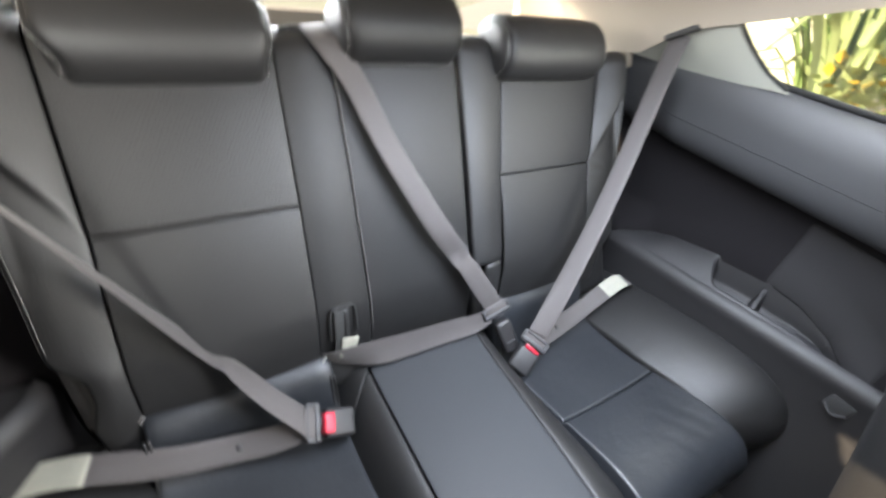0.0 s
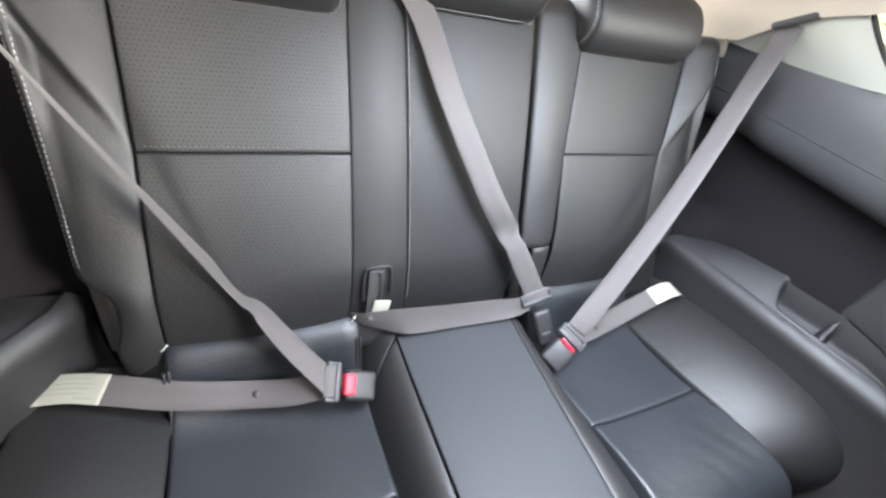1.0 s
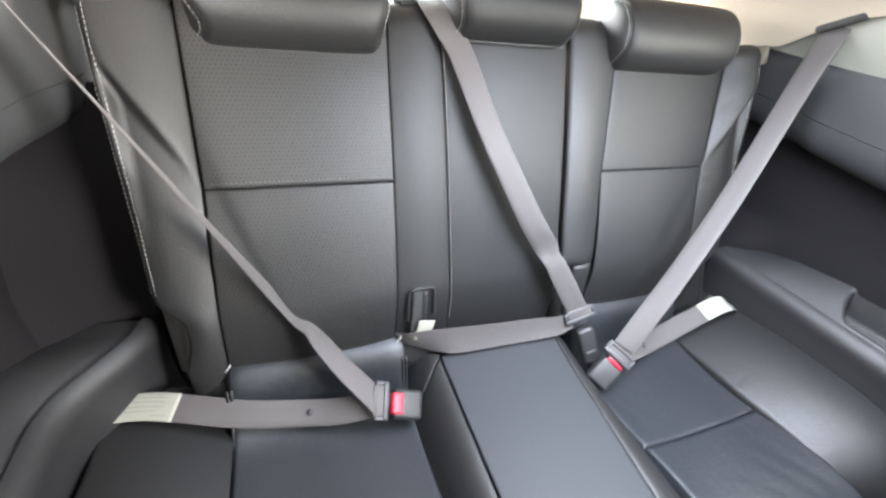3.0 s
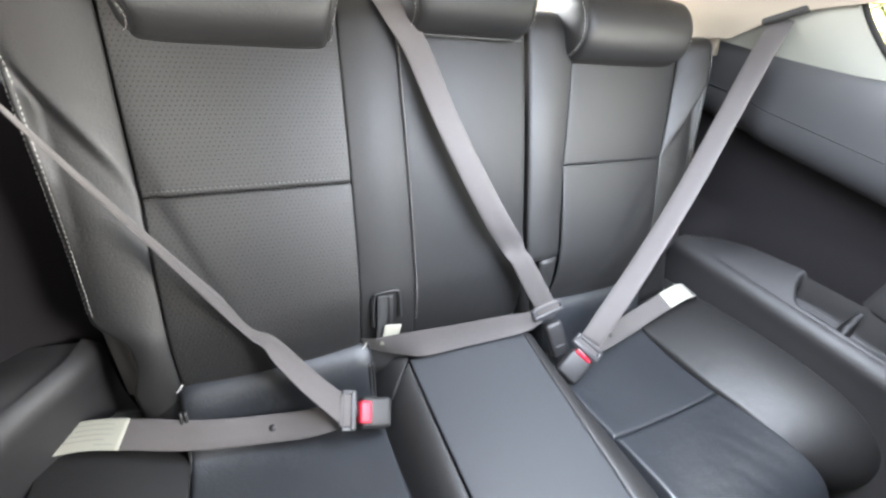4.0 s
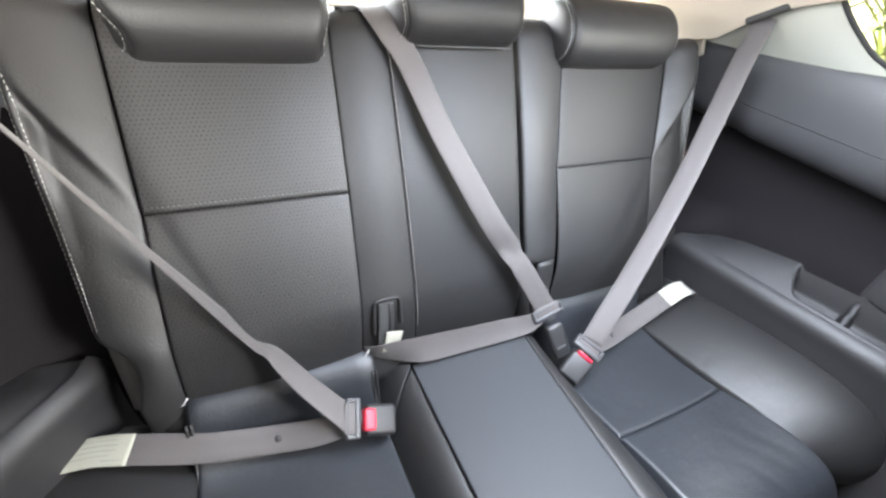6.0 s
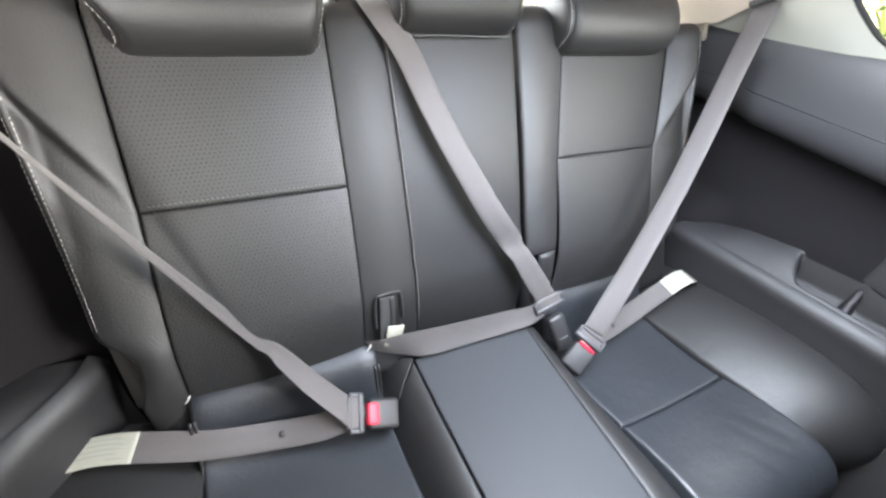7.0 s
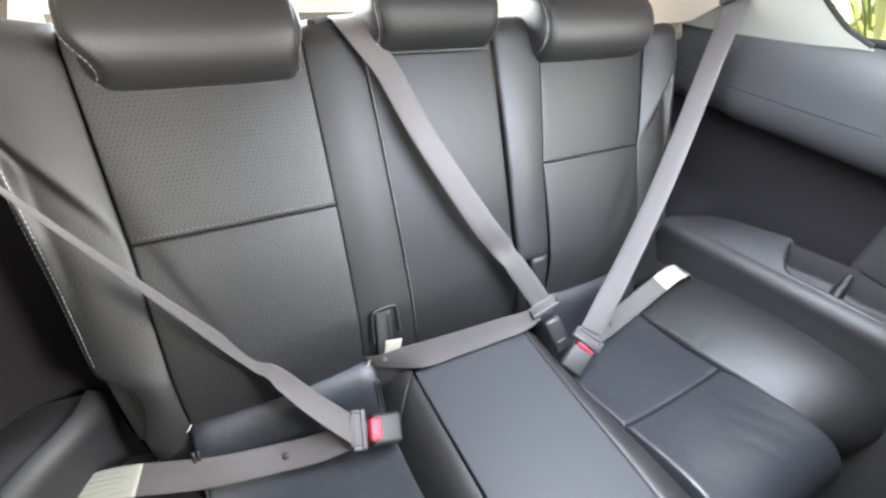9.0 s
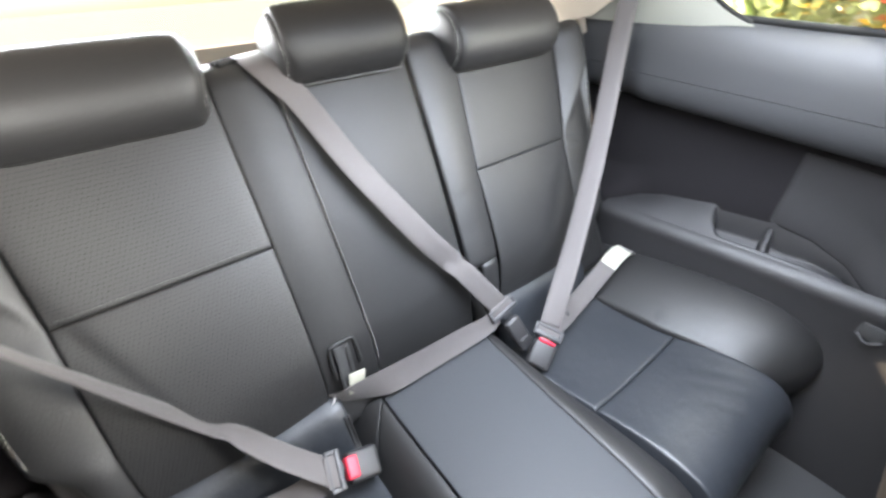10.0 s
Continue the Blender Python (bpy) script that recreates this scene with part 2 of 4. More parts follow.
def sheet(name, mat, parent, F, nu, nv, thick=0.004, label="", flip=False):
    """A moulded panel with thickness, F(u, v)."""
    U, V = np.meshgrid(np.linspace(0, 1, nu), np.linspace(0, 1, nv), indexing="ij")
    P = F(U, V)
    e = 1e-4
    N = np.cross(F(U + e, V) - F(U - e, V), F(U, V + e) - F(U, V - e))
    N /= np.linalg.norm(N, axis=-1, keepdims=True) + 1e-12
    if flip:
        N = -N
    Q = P - N * thick
    verts = P.reshape(-1, 3).tolist() + Q.reshape(-1, 3).tolist()
    k = nu * nv
    faces = grid_faces(nu, nv) + [tuple(reversed(f)) for f in grid_faces(nu, nv, k)]
    ring = [i * nv for i in range(nu)] + [(nu - 1) * nv + j for j in range(1, nv)] + [i * nv + nv - 1 for i in range(nu - 2, -1, -1)] + [j for j in range(nv - 2, 0, -1)]
    flat_p, flat_q = P.reshape(-1, 3), Q.reshape(-1, 3)
    base = len(verts)
    verts += [flat_p[i].tolist() for i in ring] + [flat_q[i].tolist() for i in ring]
    m = len(ring)
    faces += [(base + i, base + m + i, base + m + (i + 1) % m, base + (i + 1) % m) for i in range(m)]
    if flip:
        faces = [tuple(reversed(f)) for f in faces]
    return link_mesh(name, verts, faces, mat, parent, label)


def box(bm, size, m=None, bevel=0.003, seg=2):
    made = bmesh.ops.create_cube(bm, size=1.0, matrix=Matrix.Diagonal((*size, 1)))["verts"]
    if bevel:
        edges = list({e for v in made for e in v.link_edges})
        res = bmesh.ops.bevel(bm, geom=edges, offset=bevel, segments=seg, profile=0.5, affect="EDGES")
        made = list({v for f in res["faces"] for v in f.verts} | {v for v in made if v.is_valid})
    if m is not None:
        bmesh.ops.transform(bm, matrix=m, verts=made)
    return made


def rod(name, points, radius, mat, parent, label="", n=24, sides=8):
    p = curve(points, n)
    verts, faces = [], []
    for i in range(n):
        t = p[min(i + 1, n - 1)] - p[max(i - 1, 0)]
        t = t / np.linalg.norm(t)
        a = np.cross(t, (0.31, 0.77, 0.55))
        a /= np.linalg.norm(a)
        b = np.cross(t, a)
        for k in range(sides):
            w = 2 * math.pi * k / sides
            verts.append((p[i] + radius * (a * math.cos(w) + b * math.sin(w))).tolist())
    for i in range(n - 1):
        for k in range(sides):
            faces.append((i * sides + k, i * sides + (k + 1) % sides, (i + 1) * sides + (k + 1) % sides, (i + 1) * sides + k))
    faces += [tuple(range(sides))[::-1], tuple((n - 1) * sides + k for k in range(sides))]
    return link_mesh(name, verts, faces, mat, parent, label)


def ribbon(name, points, ways, width, mat, parent, label="", n=60, thick=0.0014, cup=0.0):
    """A flat band through the points; ways are the directions across it."""
    both = curve(np.hstack([np.array(points, float), np.array(ways, float) * 1e-4]), n)
    p, w = both[:, :3], both[:, 3:] * 1e4
    rows = [(-0.5, 0.0), (-0.47, 1.0), (-0.2, 0.85), (0.0, 0.8), (0.2, 0.85), (0.47, 1.0), (0.5, 0.0)]
    verts, faces = [], []
    m = len(rows)
    ring = rows + [(a, -b) for a, b in rows[-2:0:-1]]
    k = len(ring)
    for i in range(n):
        t = p[min(i + 1, n - 1)] - p[max(i - 1, 0)]
        t = t / np.linalg.norm(t)
        a = w[i] - t * (w[i] @ t)
        a /= np.linalg.norm(a)
        b = np.cross(t, a)
        for s, h in ring:
            verts.append((p[i] + a * s * width + b * (h * thick / 2 + cup * (s * s - 0.1))).tolist())
    for i in range(n - 1):
        for j in range(k):
            faces.append((i * k + j, i * k + (j + 1) % k, (i + 1) * k + (j + 1) % k, (i + 1) * k + j))
    faces += [tuple(range(k))[::-1], tuple((n - 1) * k + j for j in range(k))]
    return link_mesh(name, verts, faces, mat, parent, label)


def band(name, first, second, mat, parent, label="", n=70, m=9, thick=0.0014, sag=0.004):
    """A loose band between its two edges, slightly hollow."""
    a, b = curve(first, n), curve(second, n)
    fa, fb = along(a), along(b)

    def f(u, v):
        p, q = fa(u), fb(u)
        k = np.clip(v, 0, 1)[..., None]
        dip = np.stack([0 * u, 0.3 * sag * np.sin(math.pi * np.clip(v, 0, 1)), -sag * np.sin(math.pi * np.clip(v, 0, 1))], -1)
        return p + (q - p) * k + dip
    return sheet(name, mat, parent, f, n, m, thick, label)


def stitches(name, points, parent, pitch=0.0072, length=0.0042, r=0.00030, up=(0, -1, 0), label="white thread stitches", mat=None):
    """A row of single thread stitches along a line."""
    p = curve(points, 400)
    s = np.r_[0, np.cumsum(np.linalg.norm(np.diff(p, axis=0), axis=1))]
    verts, faces = [], []
    count = int(s[-1] / pitch)
    for i in range(count):
        a, b = i * pitch, i * pitch + length
        A = np.array([np.interp(a, s, p[:, k]) for k in range(3)])
        B = np.array([np.interp(b, s, p[:, k]) for k in range(3)])
        t = (B - A) / (np.linalg.norm(B - A) + 1e-9)
        side = np.cross(t, up)
        side = side / (np.linalg.norm(side) + 1e-9) * r
        top = np.cross(side, t)
        top = top / (np.linalg.norm(top) + 1e-9) * r
        k = len(verts)
        for q in (A, B):
            for c, d in ((-1, -1), (1, -1), (0.6, 1), (-0.6, 1)):
                verts.append((q + side * c + top * d).tolist())
        faces += [(k, k + 1, k + 2, k + 3), (k + 7, k + 6, k + 5, k + 4)]
        faces += [(k + j, k + 4 + j, k + 4 + (j + 1) % 4, k + (j + 1) % 4) for j in range(4)]
    ob = link_mesh(name, verts, faces, mat or thread, parent, label, smooth=False)
    ob["kind"] = "stuff"
    return ob


# ---------------------------------------------------------------- car shell
LEDGE_Z = 0.458


def edge_z(y):
    """Height of the headliner's lower edge above the side windows."""
    return np.interp(y, [-1.9, -1.0, -0.3, 0.03, 0.10, 0.16, 0.27, 0.5, 1.1], [1.06, 1.15, 1.130, 1.050, 1.016, 0.976, 0.958, 0.93, 0.90])


floor = tagged(sheet("floor", carpet, None, lambda u, v: np.stack([-0.80 + 1.6 * u, -2.1 + 3.3 * v, 0 * u], -1), 40, 60, 0.03, "dark grey carpeted car floor"), "dark grey carpeted floor of the car", "floor", kind="structure")


def side_trim(sx):
    """The inner side of the car beside the rear bench: lower panel, ledge with pockets, cloth panel, padded sill, pillar trim, quarter window."""
    name = "right" if sx > 0 else "left"
    e = thing("wall_" + name, "charcoal moulded side trim with padded sill and storage ledge", "side trim", kind="structure")
    fl = sx < 0

    def M(x, y, z):
        return np.stack([sx * x, y + 0 * x, z + 0 * x], -1)

    # lower panel, from the floor to the ledge's rounded inner edge
    low = along([(0.657, 0.0), (0.688, 0.15), (0.713, 0.30), (0.716, 0.40), (0.713, 0.436), (0.718, 0.451), (0.730, 0.458)])

    back_end = 0.066 if sx > 0 else 0.094

    def turn_in(y):
        """How far the ledge's inner edge lies nearer to the seat; it curves, beside the wide backrest only."""
        return 0.0 * y if sx > 0 else -0.044 + 0.094 * smooth01((y + 0.11) / 0.205) ** 1.25

    def lower(u, v):
        q = low(v)
        y = back_end - 1.43 * u
        fwd = np.clip((-y - 0.62) / 0.3, 0, 1)
        return M(q[..., 0] - 0.02 * fwd - turn_in(y), y, q[..., 1] - 0.10 * smooth01(fwd) * (q[..., 1] / 0.458))
    sheet("lower_panel", black_plastic, e, lower, 40, 50, 0.012, "black moulded lower panel", flip=not fl)
    # the sunken side behind the bench's edge
    sheet("belt_well", seat_back_core, e, lambda u, v: M(0.738 + 0 * u, 0.50 - 0.43 * u, 0.455 * v), 6, 6, 0.01, flip=not fl)
    sheet("ledge_end", black_plastic, e, lambda u, v: M(0.712 + (0.040 if sx > 0 else 0.14) * u - turn_in(np.array(back_end)), back_end + 0.0005 + 0 * u, 0.30 + 0.155 * v), 4, 4, 0.004, flip=fl)

    # ledge with a cup pocket and a long pocket
    def outer_x(y):
        x = np.interp(y, [-1.4, -0.68, -0.62, -0.56, -0.50, -0.40, 0.0, 0.03, 0.066], [0.725, 0.728, 0.742, 0.775, 0.800, 0.803, 0.802, 0.780, 0.740])
        return x if sx > 0 else np.where(y > -0.2, 0.803, x) + 0.034 * smooth01((0.05 - y) / 0.1)

    def outer_z(y):
        return np.interp(y, [-1.4, -0.92, -0.68, -0.60, -0.543, -0.492, -0.42, -0.34, -0.20, -0.076, 0.013, 0.066], [0.34, 0.345, 0.39, 0.41, 0.448, 0.482, 0.515, 0.529, 0.523, 0.507, 0.481, 0.463])

    def ledge(u, v):
        y = back_end - (0.674 + back_end) * u
        x1, z1 = outer_x(y), outer_z(y)
        xi = 0.7295 - turn_in(y)
        x = xi + (x1 - xi) * v
        low_in = LEDGE_Z - 0.10 * smooth01((-y - 0.62) / 0.3)
        z = low_in + (z1 - low_in) * v + 0.004 * np.sin(math.pi * np.clip(v, 0, 1))
        # a cup, a thin fin and a long tray behind one narrow rim
        begin = smooth01((-0.205 - 0.055 * (1 - v) ** 2 - y) / 0.016)
        pocket = begin * smooth01((y + 0.640) / 0.05) * smooth01((v - 0.13) / 0.13) * smooth01((1.0 - v) / 0.05)
        cup = smooth01((y + 0.352) / 0.012)
        deep = 0.070 * cup + (0.046 + 0.030 * smooth01((y + 0.50) / 0.14)) * (1 - cup)
        fin = np.exp(-((y + 0.350 - 0.012 * v) / 0.006) ** 2) * smooth01((v - 0.15) / 0.2)
        return M(x, y, z - pocket * (deep - 0.050 * fin))
    sheet("ledge", dark_plastic, e, ledge, 260, 56, 0.004, "charcoal plastic ledge with a cup pocket and tray", flip=not fl)

    # cloth panel in the recess
    def wall_x(y, z):
        x0, z0 = outer_x(y), outer_z(y)
        k = smooth01((z - z0) / 0.10)
        return x0 + 0.002 + (np.maximum(0.815, x0 + 0.004) - x0) * k

    def recess(u, v):
        y = 0.62 - 1.80 * u
        z = (outer_z(y) - 0.03) + (0.845 - outer_z(y)) * v
        return M(wall_x(y, z), y, z)
    sheet("cloth_panel", trim_cloth, e, recess, 70, 24, 0.006, "dark charcoal cloth panel", flip=not fl)

    # speaker cover
    def cover(u, v):
        y = -0.329 - 0.27 * u - 0.012 * v
        foot = outer_z(y) - 0.004
        z = foot + (0.698 - 0.04 * u - foot) * v
        rim = np.minimum(np.minimum(u, 1 - u) * 0.27, (1 - v) * 0.225)
        return M(wall_x(y, z) - 0.001 - 0.006 * np.clip(rim / 0.005, 0, 1), y, z)
    sheet("speaker_cover", grille_cloth, e, cover, 60, 50, 0.004, "grey woven speaker cover", flip=not fl)

    # dark block in place of the shade where the belt comes out below the headliner
    if sx > 0:
        bm = bmesh.new()
        box(bm, (0.020, 0.085, 0.016), pose(0.676, 0.062, 1.030, -26, 0, 0), 0.005, 3)
        part("belt_opening_shade", bm, seat_back_core, e, "dark block for the shaded belt opening")
    # small hook in a cup on the lower panel
    if sx > 0:
        bm = bmesh.new()
        box(bm, (0.012, 0.066, 0.056), pose(0.710, -0.588, 0.392, 8), 0.005, 3)
        hk = part("hook_plate", bm, black_plastic, e, "black plastic cargo hook plate")
        bm = bmesh.new()
        box(bm, (0.012, 0.048, 0.038), pose(0.7055, -0.588, 0.396, 8), 0.005, 3)
        part("hook_cup", bm, seat_back_core, hk)
        rod("hook", [(0.700, -0.608, 0.384), (0.692, -0.590, 0.376), (0.692, -0.580, 0.378), (0.700, -0.566, 0.388)], 0.0035, dark_plastic, hk, "", 12)

    # padded sill in two parts that meet at the belt
    sill = along([(0.815, 0.772), (0.785, 0.766), (0.752, 0.774), (0.732, 0.794), (0.7220, 0.818), (0.7185, 0.8396)])
    sill_up = along([(0.7185, 0.8402), (0.7160, 0.868), (0.7150, 0.900), (0.7200, 0.930), (0.7310, 0.952), (0.7450, 0.966)])

    def slope(y, z):
        z = z + 0.016 * smooth01((y + 0.30) / 0.22) * np.clip((z - 0.84) / 0.12, 0, 1)
        return z + 0.115 * y * (0.95 - 0.25 * (z - 0.77) / 0.2)

    def padded(prof, y0, y1):
        def f(u, v):
            q = prof(v)
            y = y0 + (y1 - y0) * u
            if sx > 0:
                return M(q[..., 0] + 0.020 * smooth01((y - 0.015) / 0.07), y, slope(y, q[..., 1]))
            return M(q[..., 0] - 0.020 * smooth01((y + 0.05) / 0.20), y, slope(y, q[..., 1]) - 0.034 * smooth01((y - 0.05) / 0.25))
        return f
    sheet("sill_lower", sill_vinyl, e, padded(sill, 0.62, -1.30), 120, 20, 0.006, flip=not fl)
    sheet("sill_upper", sill_vinyl, e, padded(sill_up, 0.62, -1.30), 120, 24, 0.006, "charcoal padded vinyl sill", flip=not fl)
    gap = padded(along([(0.7183, 0.8398), (0.7183, 0.8399), (0.7183, 0.8400)]), 0.60, -1.28)(np.linspace(0, 1, 24), np.zeros(24))
    rod("sill_seam", gap.tolist(), 0.0011, seat_back_core, e, "dark seam of the padded sill", 80, 6)

    if sx < 0:
        sheet("rear_closure", trim_cloth, e, lambda u, v: M(0.655 - 0.03 * v + (0.205 + 0.03 * v) * u, 0.103 - 0.15 * np.clip((0.205 * u - 0.03) / 0.175, 0, 1.1) ** 1.6 + 0.17 * v, 0.43 + 0.39 * v), 24, 8, 0.006, flip=True)
    # rear pillar between headliner and tailgate window, added to keep sun off the sill
    sheet("rear_pillar", headliner, e, lambda u, v: M(0.705 - 0.075 * v, 0.195 + 0.46 * u, 0.925 + 0.17 * v), 8, 6, 0.01, flip=not fl)
    # cloth divider that closes the gap behind the backrest's outer edge
    sheet("divider", trim_cloth, e, lambda u, v: M(0.60 + (0.150 if sx > 0 else 0.27) * u, 0.130 + (0.21 if sx > 0 else 0.34) * v, 0.02 + 0.92 * v), 4, 6, 0.006, flip=fl)
    # rear lower side of the boot, behind the bench
    sheet("boot_side", carpet, e, lambda u, v: M(0.74 + 0 * u, 0.47 + 0.7 * u, -0.0 + 0.80 * v), 6, 6, 0.01, flip=not fl)
    sheet("boot_side_upper", pale_trim, e, lambda u, v: M(0.745 - 0.03 * v, 0.42 + 0.75 * u, 0.795 + (edge_z(0.42 + 0.75 * u) - 0.79) * v), 6, 6, 0.01, flip=not fl)
    sheet("door_lower", black_plastic, e, lambda u, v: M(0.75 + 0 * u, -1.28 - 0.8 * u, 0.0 + 0.81 * v), 6, 6, 0.01, flip=not fl)
    sheet("door_inner", trim_cloth, e, lambda u, v: M(0.815 + 0 * u, -0.84 - 0.5 * u, 0.0 + 0.80 * v), 6, 6, 0.01, flip=not fl)
    return e


def side_windows(sx):
    name = "window_1" if sx > 0 else "window_2"
    fl = sx < 0
    e = thing(name, "side quarter window with black rubber edge", "window", kind="structure")

    def M(x, y, z):
        return np.stack([sx * x, y + 0 * x, z + 0 * x], -1)

    def foot(y):
        return 0.976 + 0.095 * y

    def pane_x(z):
        return 0.738 - 0.30 * (z - 0.96)
    # pillar trim, pale, from the padded sill to the headliner; its front edge is the window's rear edge
    front = along([(-0.190, 0.950), (-0.160, 0.965), (-0.128, 0.984), (-0.078, 1.030), (-0.046, 1.072), (-0.056, 1.094), (-0.114, 1.112), (-0.26, 1.134)])

    def pillar(u, v):
        q = front(v)
        zb, y0 = q[..., 1], q[..., 0]
        y = 0.62 + (y0 - 0.62) * u
        z0, z1 = foot(y) - 0.02, edge_z(y) + 0.03
        frac = np.clip((zb - 0.950) / (1.134 - 0.950), 0, 1)
        z = (1 - u) * (z0 + (z1 - z0) * frac) + u * zb
        return M(pane_x(z) - 0.018 + 0.006 * smooth01((u - 0.9) / 0.1), y, z)
    sheet("pillar_trim", pale_trim, e, pillar, 30, 40, 0.008, "pale moulded pillar trim", flip=not fl)
    edge = [(sx * (pane_x(q[1]) - 0.013), q[0] - 0.003, q[1]) for q in front(np.linspace(0.02, 1, 40))]
    rod("rubber_edge", edge, 0.0055, rubber, e, "black rubber window edge", 90)
    sill_edge = [(sx * (pane_x(foot(y)) - 0.004), y, foot(y) + 0.001) for y in np.linspace(-0.15, -1.25, 10)]
    rod("rubber_edge", sill_edge, 0.007, rubber, e, "", 30)
    def pane(u, v):
        y = 0.02 - 1.30 * u
        z = foot(y) - 0.03 + 0.24 * v
        return M(pane_x(z) + 0.010, y, z)
    p = sheet("pane", glass, e, pane, 6, 6, 0.004, flip=not fl)
    p.visible_shadow = False
    return e


for s in (1, -1):
    side_trim(s)
    side_windows(s)


def roof():
    """Headliner with the opening of the glass roof."""
    prof = [(0.0, 0.0), (0.03, 0.035), (0.10, 0.085), (0.22, 0.118), (0.42, 0.135), (0.70, 0.145)]
    shape = along(prof)

    def F(sx, y0, y1, w0=0.0, w1=1.0):
        def f(u, v):
            y = y0 + (y1 - y0) * u
            q = shape(w0 + (w1 - w0) * v)
            crown = np.interp(y, [-1.9, -1.0, -0.3, 0.05, 0.285], [1.19, 1.285, 1.272, 1.215, 1.175])
            return np.stack([sx * (0.685 - q[..., 0] * 0.98), y + 0 * u, edge_z(y) + q[..., 1] / 0.145 * (crown - edge_z(y))], -1)
        return f
    e = thing("ceiling", "beige cloth headliner with a glass roof opening", "ceiling", kind="structure")
    for sx in (1, -1):
        sheet("headliner_rear", headliner, e, F(sx, 0.400, -0.10), 30, 40, 0.015, flip=sx > 0)
        sheet("headliner_front", headliner, e, F(sx, -0.90, -1.75), 20, 40, 0.015, flip=sx > 0)
        sheet("headliner_side", headliner, e, F(sx, -0.10, -0.90, 0.0, 0.33), 30, 20, 0.015, flip=sx > 0)
    sheet("roof_frame", headliner, e, lambda u, v: np.stack([-0.60 + 1.2 * u, -0.098 - 0.004 * v, 1.16 + 0.115 * v], -1), 8, 4, 0.01)
    # unseen pane, added to hold back the sun above the roof lamp
    g = sheet("roof_pane", dark_glass, e, lambda u, v: np.stack([-0.47 + 0.94 * u, -0.92 + 0.84 * v, 1.262 + 0.02 * np.sin(math.pi * np.clip(u, 0, 1))], -1), 12, 4, 0.005, "tinted glass roof pane")
    return e


roof()


def tailgate():
    e = thing("wall_rear", "pale tailgate trim below the sloping rear window", "tailgate", kind="structure")
    # lower tailgate panel with two slots
    sheet("tailgate_panel", headliner, e, lambda u, v: np.stack([-0.74 + 1.48 * u, 1.10 + 0.06 * v, 0.0 + 0.925 * v], -1), 8, 8, 0.02, flip=True)
    for z in (0.885, 0.905):
        bm = bmesh.new()
        box(bm, (0.5, 0.006, 0.006), pose(0.32, 1.15, z), 0.002, 1)
        part("slot", bm, soil, e, "brown slot in the trim")
    sheet("boot_shelf", headliner, e, lambda u, v: np.stack([-0.72 + 1.44 * u, 0.350 + 0.77 * v, 0.80 + 0.03 * v], -1), 8, 8, 0.012)
    for y in (0.60, 0.66):
        rod("shelf_rib", [(-0.6, y, 0.816), (0.0, y, 0.817), (0.6, y, 0.816)], 0.006, pale_trim, e)
    g = sheet("rear_pane", glass, e, lambda u, v: np.stack([-0.62 + 1.24 * u, 1.165 - 0.885 * v, 0.932 + 0.228 * v], -1), 4, 4, 0.004)
    g.visible_shadow = False
    return e


tailgate()

front_wall = thing("wall_front", "black dashboard below the windscreen", "dashboard", kind="structure")
sheet("dashboard", black_plastic, front_wall, lambda u, v: np.stack([-0.78 + 1.56 * u, -1.75 - 0.15 * np.cos(math.pi * v), 0.0 + 0.85 * v], -1), 10, 12, 0.02)
sheet("dashboard_top", black_plastic, front_wall, lambda u, v: np.stack([-0.78 + 1.56 * u, -1.61 - 0.60 * v, 0.85 + 0.02 * v], -1), 10, 6, 0.02)
w = sheet("windscreen", glass, front_wall, lambda u, v: np.stack([-0.62 + 1.24 * u, -2.15 + 0.42 * v, 0.87 + 0.34 * v], -1), 4, 4, 0.005)
w.visible_shadow = False

# ---------------------------------------------------------------- rear bench
BACK = pose(0, -0.026, 0.395, -24, 0, 0)
TOP_S = 0.652
OVER = 0.70


def crease(u, w, u0, w0, u1, w1, wide_by, deep):
    """A shallow fold along a short line of a pad, fading at its ends."""
    dx, dy = u1 - u0, w1 - w0
    k = np.clip(((u - u0) * dx + (w - w0) * dy) / (dx * dx + dy * dy), 0, 1)
    away = np.hypot(u - u0 - k * dx, w - w0 - k * dy)
    return deep * np.exp(-(away / wide_by) ** 2) * np.sin(math.pi * np.clip(0.12 + 0.76 * k, 0, 1))


def base_n(s):
    """The backrest's gentle arch: fuller in the middle, drawn in at its foot."""
    return -0.003 + 0.010 * np.sin(math.pi * np.clip(s / 0.62, 0, 1)) - 0.034 * np.clip(1 - s / 0.13, 0, 1.4) ** 1.6


def bolster_n(t, s, sx):
    """How far a backrest's outer side cushion stands out; t from its seam to its outer edge."""
    wing = smooth01((s - (0.325 + 0.19 * t)) / 0.035)
    k = np.clip(t, 0, 1)
    body = 0.012 * np.sin(math.pi * k) ** 0.8
    wingn = 0.036 * (k / 0.9 - 3.0 * np.clip(k / 0.9 - 0.82, 0, 1) ** 2) * (wing + (smooth01((s - 0.22) / 0.36) - wing) * smooth01((k - 0.72) / 0.20))
    outer = -0.012 * np.clip((t - 0.86) / 0.14, 0, 1) ** 2 - 0.07 * np.clip((t - 0.94) / 0.06, 0, 1.2) ** 2.0
    return base_n(s) + body + wingn + outer


